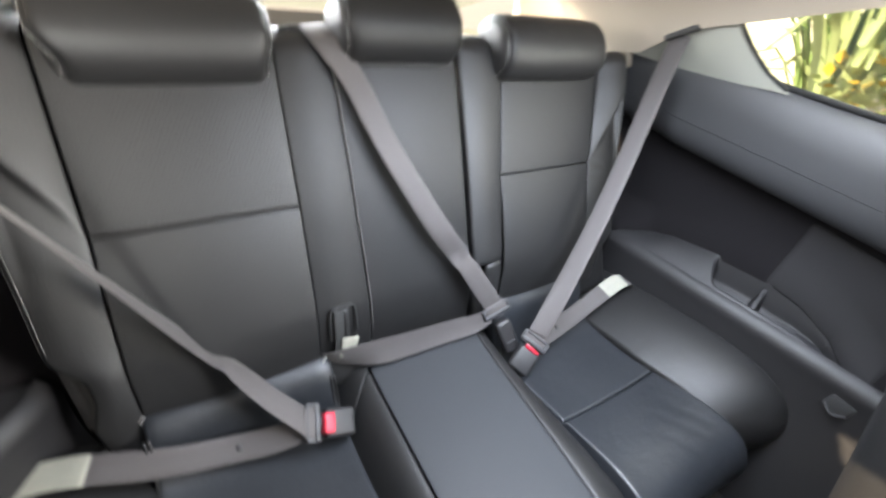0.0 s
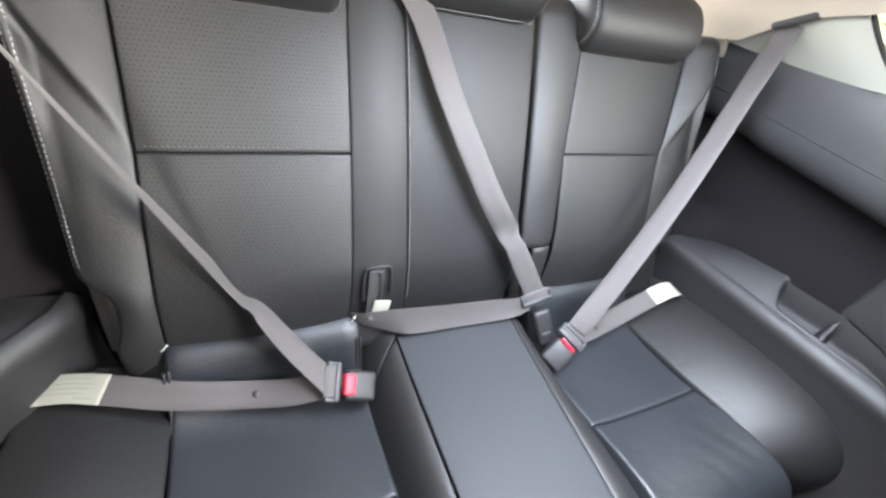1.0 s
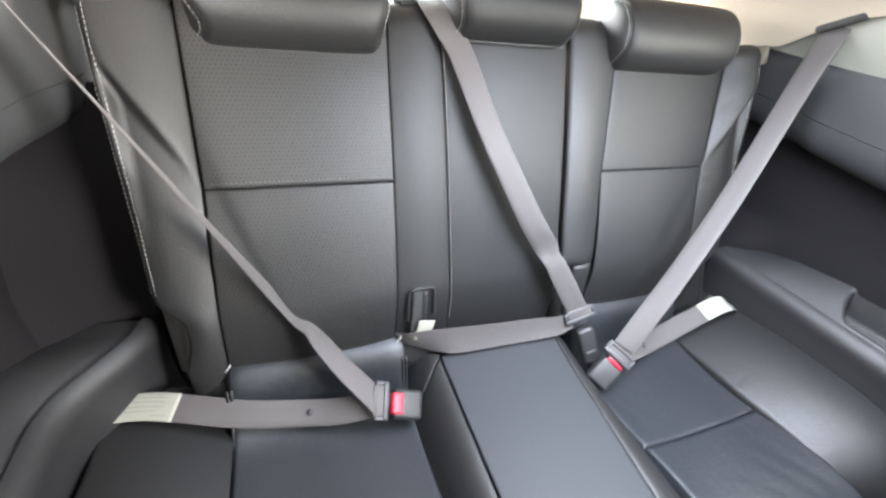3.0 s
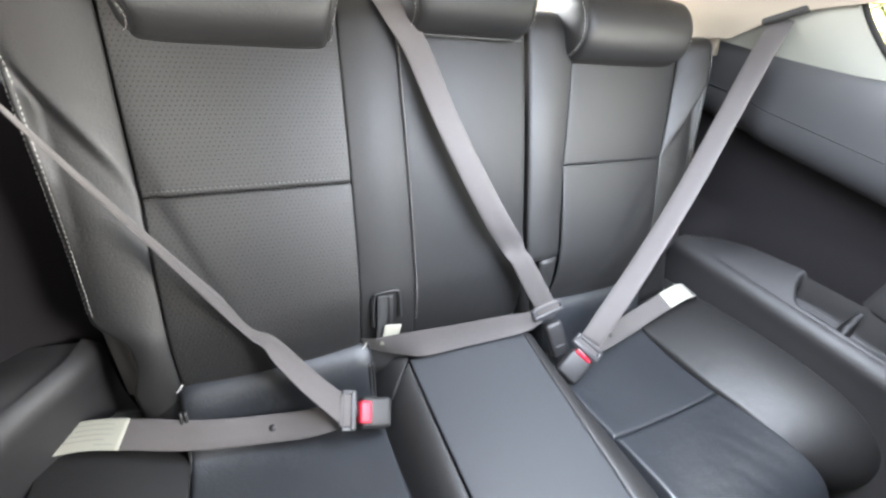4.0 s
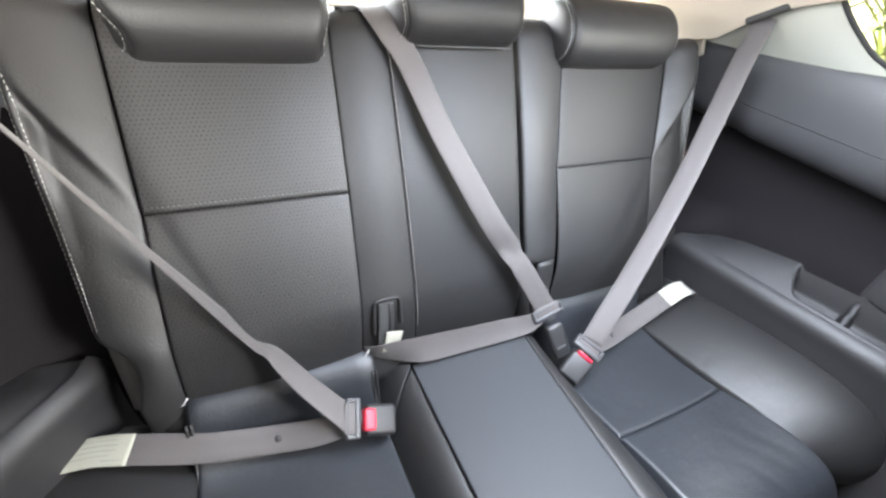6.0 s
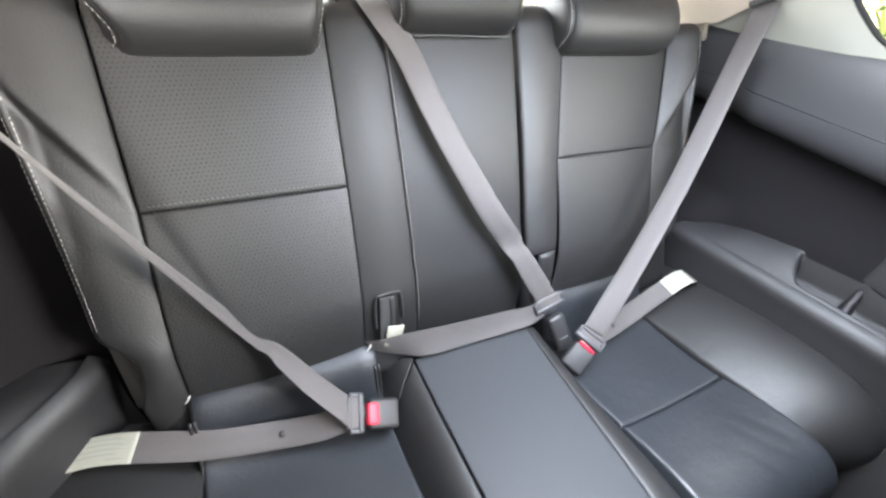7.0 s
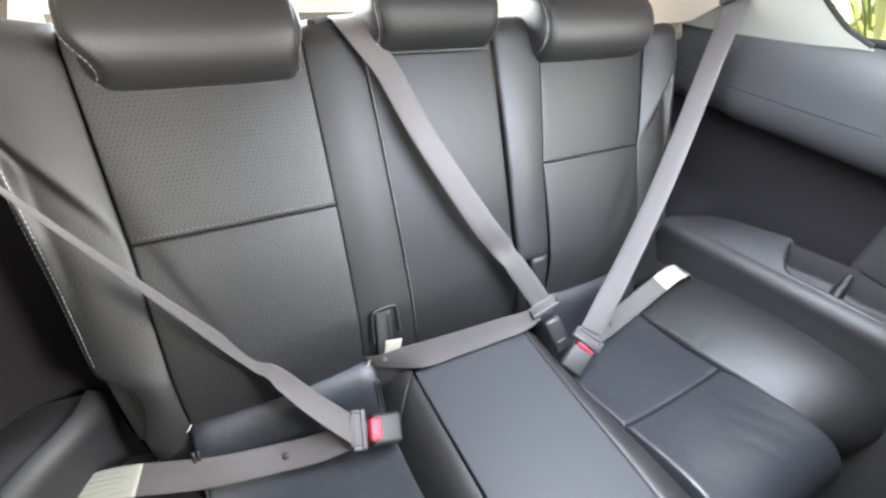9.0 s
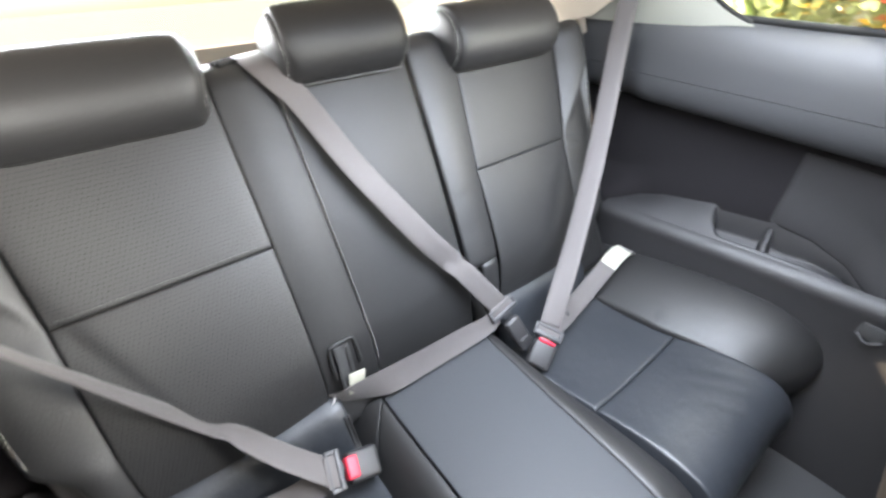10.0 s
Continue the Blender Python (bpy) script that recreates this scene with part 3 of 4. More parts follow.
def wing_creases(t, s):
    """Soft folds that run from the seam into an outer side cushion; t in metres from the seam."""
    return crease(t, s, 0.0, 0.338, 0.042, 0.318, 0.007, 0.0045) + crease(t, s, 0.0, 0.300, 0.030, 0.296, 0.006, 0.0022) + crease(t, s, 0.010, 0.47, 0.040, 0.50, 0.008, 0.0014) + crease(t, s, 0.015, 0.43, 0.050, 0.45, 0.007, 0.0012)


def inner_creases(t, s):
    return crease(t, s, 0.005, 0.285, 0.060, 0.300, 0.010, 0.0007) + crease(t, s, 0.040, 0.350, 0.090, 0.338, 0.010, 0.0006) + crease(t, s, 0.010, 0.210, 0.070, 0.222, 0.010, 0.0006) + crease(t, s, 0.0, 0.500, 0.050, 0.515, 0.010, 0.0006)


def top_arc(way, top, r):
    """Height and set-back along the backrest's face, straight up and then round over its top; way: metres along it."""
    turn = np.clip((way - (top - r)) / r, 0, 2.1)
    return np.minimum(way, top - r) + r * np.sin(turn), r * (1 - np.cos(turn))


def back_sheet(x0, x1, s0, s1, nfun, top=None, r=0.055):
    top = TOP_S if top is None else top

    def f(u, v):
        s, back = top_arc(s0 + (s1 - s0) * v, top, r)
        a = x0(s) if callable(x0) else x0
        b = x1(s) if callable(x1) else x1
        x = a + (b - a) * u
        return np.stack([x, -(nfun(u, s) - back), s + 0 * u], -1)
    return f


SEAM_S = 0.334


def backrest(name, label):
    return thing(name, label, "rear seat", "rear bench", m=BACK)


# wide part: outer seat and middle seat
wide = backrest("folding_rear_seat", "black leather wide part of the split rear backrest, upright")
narrow = backrest("folding_rear_seat", "black leather narrow part of the split rear backrest, upright")


def insert_n(u, s):
    return base_n(s) + 0.006 * np.sin(math.pi * np.clip(u, 0, 1)) ** 0.5


def lower_n(u, s):
    """The lower inserts, fuller just below the cross seam so that they tip up there."""
    return insert_n(u, s) + 0.007 * np.sin(math.pi * np.clip((s - 0.03) / 0.304, 0, 1)) ** 0.8


def narrow_lower_n(u, s):
    """The narrow backrest's lower insert swells out further down, with a soft slanting groove."""
    # groove shaped in to darken the line where the belt's shadow falls
    fold = crease(0.22 * u, s, 0.215, 0.300, 0.115, 0.090, 0.016, 0.0040)
    k = np.clip((SEAM_S - s) / 0.304, 0, 1)
    return insert_n(u, s) + 0.015 * np.sin(math.pi * k ** 1.25) * (0.4 + 0.6 * np.sin(math.pi * np.clip(u, 0, 1)) ** 0.6) - fold


def inner_l(s):
    return -0.232 - 0.010 * np.clip((SEAM_S - s) / SEAM_S, 0, 1) + 0.004 * np.clip((s - SEAM_S) / 0.25, 0, 1)


def outer_l(s):
    return -0.538 - 0.006 * np.abs(s - SEAM_S) / 0.3


INS = dict(size=(0.305, 0.36), n=(24, 50), d=0.0026, skirt=0.03)
pad("upper_insert", leather_perforated, wide, back_sheet(outer_l, inner_l, SEAM_S + 0.0004, OVER, insert_n), r=(0.005, 0.005, 0.008, 0.0), label="black perforated leather panel", **INS)
pad("lower_insert", leather_perforated, wide, back_sheet(outer_l, inner_l, -0.06, SEAM_S - 0.0004, lower_n), r=(0.005, 0.005, 0.010, 0.006), label="black perforated leather panel", **INS)
pad("side_bolster", leather_creased, wide, back_sheet(lambda s: -0.636 - 0.045 * (s - 0.165) + 0.036 * smooth01((0.168 - s) / 0.06) - 0.022 * smooth01((0.09 - s) / 0.08), lambda s: outer_l(s) - 0.0004, -0.06, 0.69, lambda u, s: bolster_n(1 - u, s, -1) - 0.4 * wing_creases((1 - u) * 0.1, s)), (0.13, 0.66), (30, 90), (0.0, 0.005, 0.0, 0.0), 0.0026, 0, 0.04, "creased black leather side bolster")
pad("inner_strip", leather_smooth, wide, back_sheet(lambda s: inner_l(s) + 0.0004, -0.1295, -0.06, OVER, lambda u, s: base_n(s) + 0.005 * np.sin(math.pi * np.clip(u, 0, 1))), (0.10, 0.76), (14, 90), (0.005, 0.003, 0.0, 0.0), 0.0020, 0, 0.03)
pad("middle_panel", leather_smooth, wide, back_sheet(-0.129, lambda s: 0.126 + 0.016 * np.clip((s - 0.2) / 0.4, 0, 1), -0.06, OVER, lambda u, s: base_n(s) + 0.008 * np.sin(math.pi * np.clip(u, 0, 1)) ** 0.8), (0.26, 0.76), (24, 90), (0.003, 0.010, 0.0, 0.0), 0.0020, 0, 0.05, "smooth black leather middle panel")
stitches("piping_stitches", [(-0.1265, -float(base_n(s)) - 0.0025, s) for s in np.linspace(0.05, 0.56, 12)], wide, 0.004, 0.0036, 0.0004, label="pale thread piping", mat=piping_thread)


def outer_r(s):
    return np.interp(s, [-0.06, 0.166, 0.334, 0.56, 0.62], [0.495, 0.516, 0.535, 0.585, 0.592])


def inner_r(s):
    return np.interp(s, [-0.06, 0.05, 0.205, 0.334, 0.56, 0.62], [0.212, 0.216, 0.225, 0.232, 0.262, 0.266])


pad("upper_insert", leather_smooth, narrow, back_sheet(inner_r, outer_r, SEAM_S + 0.0004, OVER, insert_n), r=(0.005, 0.005, 0.006, 0.0), **INS)
pad("lower_insert", leather_smooth, narrow, back_sheet(inner_r, outer_r, -0.06, SEAM_S - 0.0004, narrow_lower_n), r=(0.005, 0.005, 0.0, 0.006), **INS)
pad("side_bolster", leather_creased, narrow, back_sheet(lambda s: outer_r(s) + 0.0004, lambda s: 0.640 + 0.075 * (s - 0.165) - 0.04 * smooth01((0.13 - s) / 0.06), -0.04, 0.655, lambda u, s: bolster_n(u, s, 1) - wing_creases(u * 0.1, s), 0.618, 0.04), (0.13, 0.68), (30, 90), (0.005, 0.0, 0.0, 0.0), 0.0026, 0, 0.04, "creased black leather side bolster")
pad("inner_bolster", leather_creased, narrow, back_sheet(lambda s: 0.1300 + 0.014 * np.clip((s - 0.2) / 0.4, 0, 1), lambda s: inner_r(s) - 0.0004, 0.13, OVER, lambda u, s: base_n(s) + 0.002 + 0.013 * np.sin(math.pi * np.clip(0.14 + u * 0.82, 0, 1)) - inner_creases(u * 0.09, s)), (0.10, 0.57), (30, 110), (0.010, 0.006, 0.02, 0.0), 0.007, 0, 0.05, "creased black leather inner bolster")
pad("inner_bolster_foot", leather, narrow, back_sheet(lambda s: 0.165 + 0 * s, lambda s: inner_r(s) - 0.0004, -0.06, 0.129, lambda u, s: base_n(s) + 0.008 * np.sin(math.pi * np.clip(0.12 + u * 0.83, 0, 1))), (0.06, 0.19), (10, 16), (0.012, 0.008, 0.0, 0.0), 0.009, 0, 0.04)

stitches("seam_stitches", [(x, -float(insert_n((x + 0.54) / 0.31, np.array(SEAM_S + 0.010))) - 0.0004, SEAM_S + 0.0085) for x in np.linspace(-0.525, -0.245, 10)], wide, 0.0070, 0.0022, 0.0005, label="grey thread stitches", mat=dark_thread)
for b, x0, x1 in ((wide, -0.600, 0.126), (narrow, 0.146, 0.655)):
    bm = bmesh.new()
    box(bm, (x1 - x0, 0.09, 0.700 if x0 < 0 else 0.655), pose((x0 + x1) / 2, 0.078, 0.284 if x0 < 0 else 0.2615), 0.03, 3)
    part("back_shell", bm, leather, b, "black leather rear shell")
for sx, seat_part in ((-1, wide), (1, narrow)):
    for t in (0.957, 0.858):
        line = []
        for q in np.linspace(0.175, 0.585, 14):
            seam = -float(outer_l(q)) if sx < 0 else float(outer_r(q))
            x = sx * (seam + (0.637 + (0.045 if sx < 0 else 0.075) * (q - 0.165) - seam) * t)
            line.append((x, -float(bolster_n(np.array(t), np.array(q), sx) + 0) - 0.0008, q))
        stitches("edge_stitches", line, seat_part, up=(sx * 0.8, -0.6, 0))


def hinge_cover(u, v):
    """An arched plastic cover, its crown towards the bolster's cut-out corner."""
    k = 1.25 * u - 0.42
    return np.stack([-0.631 + 0.046 * u + 0.010 * (1 - v), 0.044 - 0.016 * np.sin(math.pi * np.clip(u, 0, 1)) - 0.012 * v, 0.02 + v * 0.128 * np.sqrt(np.clip(1 - k * k, 0.02, 1))], -1)


sheet("hinge_cover", hinge_plastic, wide, hinge_cover, 24, 24, 0.006, "smooth grey plastic hinge cover")
# the slit from which the middle belt comes, with its raised lip
rod("belt_slit", [(-0.199, 0.0145, 0.6375), (-0.176, 0.0212, 0.6432), (-0.156, 0.0240, 0.6452)], 0.0040, seat_back_core, wide, "dark belt slit", 12)
rod("slit_lip", [(-0.208, 0.0200, 0.6420), (-0.178, 0.0275, 0.6480), (-0.150, 0.0300, 0.6500)], 0.0040, leather, wide, "", 12)
for tx, ts in ((-0.540, 0.030), (-0.243, 0.028)):
    stitches("thread_end", [(tx - 0.004, -0.016, ts), (tx, -0.018, ts + 0.004), (tx + 0.006, -0.016, ts + 0.012)], wide, 0.008, 0.0075, 0.0011)


def headrest(name, x0, x1, s0, s1, label, cut=0.034):
    """A soft block with a rounded front, sides sewn on, on two posts."""
    e = thing("headrest", label, "headrest", "rear headrests", m=BACK)
    h, wd = s1 - s0, x1 - x0
    prof = along([(0.030, 0.0), (-0.015, -0.004), (-0.052, 0.012), (-0.070, 0.045), (-0.068, 0.085), (-0.050, 0.118), (-0.015, h - 0.005), (0.030, h), (0.060, h - 0.02), (0.062, 0.02)])

    def body(u, v):
        q = prof(v)
        k = 1 - 0.045 * (2 * u - 1) ** 4
        c = np.array([0.0, h * 0.5])
        low = np.clip(1 - q[..., 1] / 0.055, 0, 1.05) ** 1.4 * np.clip(0.3 - q[..., 0] * 12, 0, 1)
        inset = cut * (np.clip(1 - u, 0, 1) ** 1.5 - 0.4 * np.clip(u, 0, 1) ** 1.5) * low
        return np.stack([x0 + wd * u + inset, c[0] + (q[..., 0] - c[0]) * k, s0 + c[1] + (q[..., 1] - c[1]) * k], -1)
    U, V = np.meshgrid(steps(20, wd, 0.015, 0.015), np.linspace(0, 1, 60), indexing="ij")
    P = body(U, V)
    rim = edge_drop(U * wd, 0.015, 1.0) + edge_drop((1 - U) * wd, 0.015, 1.0)
    cen = P.mean(axis=1, keepdims=True)
    P = cen + (P - cen) * (1 + 0.13 * rim[..., None])
    nu, nv = U.shape
    verts = P.reshape(-1, 3).tolist()
    faces = grid_faces(nu, nv) + [((nu - 1) * 0 + i * nv + nv - 1, (i + 1) * nv + nv - 1, (i + 1) * nv, i * nv) for i in range(nu - 1)]
    link_mesh("cushion", verts, faces, leather_smooth, e, "smooth black leather cushion")
    for i, sgn in ((0, -1), (nu - 1, 1)):
        ring = P[i]
        c = ring.mean(axis=0)
        vs, fs = [], []
        for k, (sc, out) in enumerate(((1.0, -0.002), (0.97, 0.004), (0.8, 0.010), (0.45, 0.013), (0.05, 0.014))):
            for q in ring:
                p = c + (q - c) * sc
                vs.append((p[0] + sgn * out, p[1], p[2]))
        for k in range(4):
            for j in range(nv):
                a, b = k * nv + j, k * nv + (j + 1) % nv
                fs.append((a, b, b + nv, a + nv) if sgn < 0 else (a + nv, b + nv, b, a))
        fs.append(tuple(4 * nv + j for j in range(nv)) if sgn < 0 else tuple(4 * nv + j for j in range(nv))[::-1])
        link_mesh("side_panel", vs, fs, leather, e, "black leather side panel")
        for inset in (0.0025, -0.0065):
            line = c + (ring - c) * (1.010 if inset > 0 else 0.985)
            line[:, 0] = ring[:, 0] - sgn * inset
            stitches("stitching", line[4:48].tolist(), e, 0.0076, 0.0040, 0.00028, up=(sgn, 0, 0))
    if wd < 0.25:
        rod("piping", [(x, -0.020, s0 - 0.0040) for x in (x0 + 0.022, (x0 + x1) / 2, x1 - 0.006)], 0.0008, dark_thread, e, "pale thread piping", 20, 6)
    for px in (x0 + wd * 0.25, x1 - wd * 0.25):
        rod("post", [(px, 0.03, s0 - 0.09), (px, 0.03, s0), (px, 0.03, s0 + 0.03)], 0.006, steel, e, "polished steel post", 6)
    return e


headrest("headrest", -0.522, -0.243, 0.550, 0.690, "padded black leather headrest with white edge stitching")
headrest("headrest", -0.108, 0.124, 0.579, 0.700, "small black leather headrest of the middle seat", 0.012)
headrest("headrest", 0.247, 0.549, 0.547, 0.690, "padded black leather headrest with white edge stitching", 0.0)

# ---- cushion
bench = thing("rear_bench_cushion", "black leather rear bench cushion with raised middle seat", "seat cushion", "rear bench")
OUT = along([(-0.49, 0.02), (-0.525, 0.10), (-0.545, 0.19), (-0.540, 0.250), (-0.505, 0.290), (-0.44, 0.303), (-0.36, 0.296), (-0.28, 0.283), (-0.20, 0.275), (-0.13, 0.273), (-0.088, 0.276), (-0.060, 0.285), (-0.044, 0.306), (-0.035, 0.336), (-0.027, 0.364), (-0.012, 0.387), (0.008, 0.397), (0.03, 0.399)])
BOL = along([(-0.34, 0.02), (-0.375, 0.09), (-0.425, 0.165), (-0.462, 0.222), (-0.467, 0.250), (-0.452, 0.272), (-0.41, 0.286), (-0.34, 0.290), (-0.26, 0.287), (-0.18, 0.282), (-0.10, 0.276), (-0.03, 0.270), (0.06, 0.260)])


def by_profile(prof, x0, x1, v0, v1, lift):
    def f(u, v):
        w = v0 + (v1 - v0) * v
        q = prof(w)
        e = 1e-3
        t = prof(w + e) - prof(w - e)
        t = t / (np.linalg.norm(t, axis=-1, keepdims=True) + 1e-9)
        a = x0(w) if callable(x0) else x0
        b = x1(w) if callable(x1) else x1
        x = a + (b - a) * u
        h = lift(u, w)
        return np.stack([x + 0 * w, q[..., 0] - t[..., 1] * h, q[..., 1] + t[..., 0] * h], -1)
    return f


def v_at_y(prof, y):
    w = np.linspace(0.2, 0.95, 600)
    return float(w[np.argmin(np.abs(prof(w)[:, 0] - y))])


VM = v_at_y(OUT, -0.297)


def seat(sx, xi, xo, xb):
    """One outer seat: front and rear insert panels, side bolster. xi, xo: the insert's seams; xb: the bolster's outer edge."""
    def order(a, b):
        return (a, b) if sx > 0 else (b, a)
    folds = ((0.62, -0.10, 0.84, -0.24), (0.76, -0.09, 0.90, -0.19), (0.50, -0.13, 0.70, -0.27)) if sx > 0 else ((0.10, -0.06, 0.34, -0.13), (0.55, -0.05, 0.75, -0.15), (0.05, -0.16, 0.25, -0.20))
    lip = lambda u, w: 0.010 * np.abs(2 * u - 1) ** 3 + 0 * w - sum(crease(u, w, c[0], VM + c[1], c[2], VM + c[3], 0.020, 0.0008) for c in folds)
    rear_lip = lambda u, w: 0.010 * np.abs(2 * u - 1) ** 3 - 0.012 * np.clip(np.abs(2 * u - 1), 0, 1) ** 12 * smooth01((w - 0.80) / 0.12)
    seam = (lambda w: xo + 0.028 * smooth01((VM + 0.08 - w) / 0.35)) if sx > 0 else (lambda w: xo + 0 * w)
    inner = (lambda w: xi + 0.018 * smooth01((0.95 - w) / 0.5)) if sx > 0 else xi
    a, b = order(inner, seam)
    wd = abs(xo - xi)
    pad("front_insert", leather_polished, bench, by_profile(OUT, a, b, 0.02, VM - 0.001, lip), (wd, 0.50), (50, 90), (0.008, 0.008, 0.0, 0.008), 0.006, 0, 0.03, "black leather front panel")
    pad("rear_insert", leather_polished, bench, by_profile(OUT, a, b, VM + 0.001, 0.995, rear_lip), (wd, 0.36), (24, 34), (0.008, 0.008, 0.008, 0.0), 0.006, 0, 0.03, "black leather rear panel")

    def lift(u, w):
        t = u if sx > 0 else 1 - u
        pinch = crease(t, w, 0.02, VM + 0.07, 0.20, VM + 0.085, 0.008, 0.0012) + crease(t, w, 0.03, VM + 0.02, 0.10, VM + 0.05, 0.010, 0.0007) if sx > 0 else 0
        k = np.clip(t, 0, 1)
        rise = 0.013 + 0.073 * np.sin(math.pi / 2 * np.clip(k / 0.95, 0, 1)) ** 1.05
        ends = smooth01((w - 0.03) / 0.22) * (1 - 0.24 * smooth01((w - 0.6) / 0.4))
        return rise * (0.35 + 0.65 * ends) - 0.07 * np.clip((t - 0.92) / 0.08, 0, 1.2) ** 2 - pinch
    a, b = order(lambda w: seam(w) + sx * 0.001, (lambda w: xb + 0.0 * w))
    pad("side_bolster", leather, bench, by_profile(BOL, a, b, 0.02, 0.99, lift), (abs(xb - xo), 0.85), (44, 130), (0.010, 0.0, 0.0, 0.0), 0.006, 0, 0.03, "rounded black leather side bolster")


seat(1, 0.183, 0.512, 0.716)
seat(-1, -0.222, -0.551, -0.752)

MID = along([(-0.49, 0.04), (-0.52, 0.14), (-0.530, 0.24), (-0.515, 0.310), (-0.47, 0.342), (-0.38, 0.350), (-0.25, 0.352), (-0.12, 0.354), (-0.026, 0.360)])


def middle_edge(w):
    """The middle seat narrows to the front, on the side of the narrow backrest."""
    return 0.128 - 0.052 * (1 - np.clip(w, 0.40, 1))


# middle seat top, with the sky's sheen in its base colour
pad("middle_top", leather_matte_sky, bench, by_profile(MID, -0.149, middle_edge, 0.02, 0.998, lambda u, w: 0.006 * np.sin(math.pi * np.clip(u, 0, 1)) ** 0.7), (0.27, 0.78), (24, 60), (0.004, 0.006, 0.0, 0.012), 0.0035, 0, 0.03, "smooth black leather middle seat")


def far_side(u, v):
    """The sloping side of the middle seat that faces the narrow seat."""
    w = 0.02 + 0.976 * v
    q = MID(w)
    k = np.clip(u, 0, 1.01)
    x0 = middle_edge(w) - 0.002
    x1 = 0.190 + 0.017 * smooth01((0.95 - w) / 0.5)
    return np.stack([x0 + (x1 - x0) * u, q[..., 0] + 0 * u, q[..., 1] - 0.075 * k ** 1.5 + 0.008 * np.sin(math.pi * np.clip(k, 0, 1))], -1)


def mitre(v0, v1):
    """The near side of the middle seat, cut along the slanting seam at its rear corner."""
    def f(u, v):
        k = np.clip(1 - u, 0, 1)
        a, b = v0(k), v1(k)
        q = MID(a + (b - a) * v)
        return np.stack([-0.226 + 0.075 * u, q[..., 0], q[..., 1] - 0.075 * k ** 1.5 + 0.008 * np.sin(math.pi * k)], -1)
    return f


pad("middle_side", leather, bench, mitre(lambda k: 0.02 + 0 * k, lambda k: 0.993 - 0.10 * k), (0.10, 0.70), (16, 50), (0.0, 0.005, 0.0, 0.005), 0.004, 0, 0.02)
pad("middle_corner", leather, bench, mitre(lambda k: 0.996 - 0.10 * k, lambda k: 1.0 + 0.045 * k + 0.004), (0.10, 0.08), (16, 16), (0.004, 0.0, 0.005, 0.010), 0.005, 0, 0.02)
pad("middle_side", leather, bench, far_side, (0.10, 0.78), (16, 50), (0.010, 0.0, 0.0, 0.02), 0.008, 0, 0.02)
bm = bmesh.new()
box(bm, (1.30, 0.44, 0.24), pose(0, -0.26, 0.121), 0.03, 2)
part("foam_base", bm, seat_back_core, bench, "dark cloth-covered seat base")

# sewn seams at the two ends of the rear roll
for zx in (-0.548, -0.229):
    for dx in (-0.0035, 0.0035):
        line = [(zx + dx, q[0] - 0.003, q[1] + 0.003) for q in OUT(np.linspace(0.80, 0.93, 8))]
        rod("roll_seam", line, 0.0028, leather, bench, "", 16)

# ---------------------------------------------------------------- belts
Y = (0, 1, 0)


def buckle(name, m, label, size=(0.055, 0.062, 0.026), button=0.023):
    """A belt buckle; local y points out to the mouth, x across, z to the face."""
    e = thing("belt_buckle", label, "belt buckle", "rear belt buckles", m=m)
    bm = bmesh.new()
    box(bm, size, pose(0, -size[1] / 2, 0), 0.009, 4)
    part("housing", bm, black_plastic, e, "black plastic housing")
    bm = bmesh.new()
    if button:
        box(bm, (size[0] * 0.70, button, size[2] * 0.86), pose(0, 0.004 - button / 2, 0.0050), 0.005, 4)
        part("release_button", bm, red_plastic, e, "red release button")
    else:
        box(bm, (size[0] * 0.60, 0.010, size[2] * 0.5), pose(0, -0.060, 0.008), 0.002, 2)
        part("release_latch", bm, dark_plastic, e, "black release latch")
    return e


def tongue(parent, m, width=0.068, blade=grey_plastic):
    """The metal and plastic tongue; local y towards the buckle, x across the webbing."""
    bm = bmesh.new()
    for sx in (-1, 1):
        box(bm, (0.008, 0.020, 0.009), m @ pose(sx * (width / 2 - 0.004), -0.006, 0), 0.002, 2)
    box(bm, (width, 0.012, 0.012), m @ pose(0, 0.005, 0), 0.004, 3)
    box(bm, (width, 0.007, 0.009), m @ pose(0, -0.014, 0), 0.003, 2)
    part("tongue_frame", bm, grey_plastic, parent, "grey plastic tongue frame")
    bm = bmesh.new()
    box(bm, (width - 0.016, 0.022, 0.006), m @ pose(0, -0.010, -0.001), 0.0025, 2)
    part("webbing_loop", bm, webbing, parent)
    bm = bmesh.new()
    box(bm, (0.022, 0.014, 0.003), m @ pose(0, 0.010, -0.004), 0.001, 1)
    part("tongue_blade", bm, blade, parent, "tongue blade")


def frame_of(at, ahead, across):
    y = Vector(ahead).normalized()
    x = Vector(across)
    x = (x - y * x.dot(y)).normalized()
    z = x.cross(y)
    return Matrix.Translation(at) @ Matrix((x, y, z)).transposed().to_4x4()


def disc(name, at, normal, r, mat, parent, label=""):
    bm = bmesh.new()
    q = Vector(normal).to_track_quat("Z", "Y").to_matrix().to_4x4()
    bmesh.ops.create_cone(bm, cap_ends=True, segments=20, radius1=r, radius2=r * 0.8, depth=0.003, matrix=Matrix.Translation(at) @ q)
    return part(name, bm, mat, parent, label)


WEB = 0.047


def belt(label):
    return thing("seat_belt", label, "seat belt", "rear seat belts")


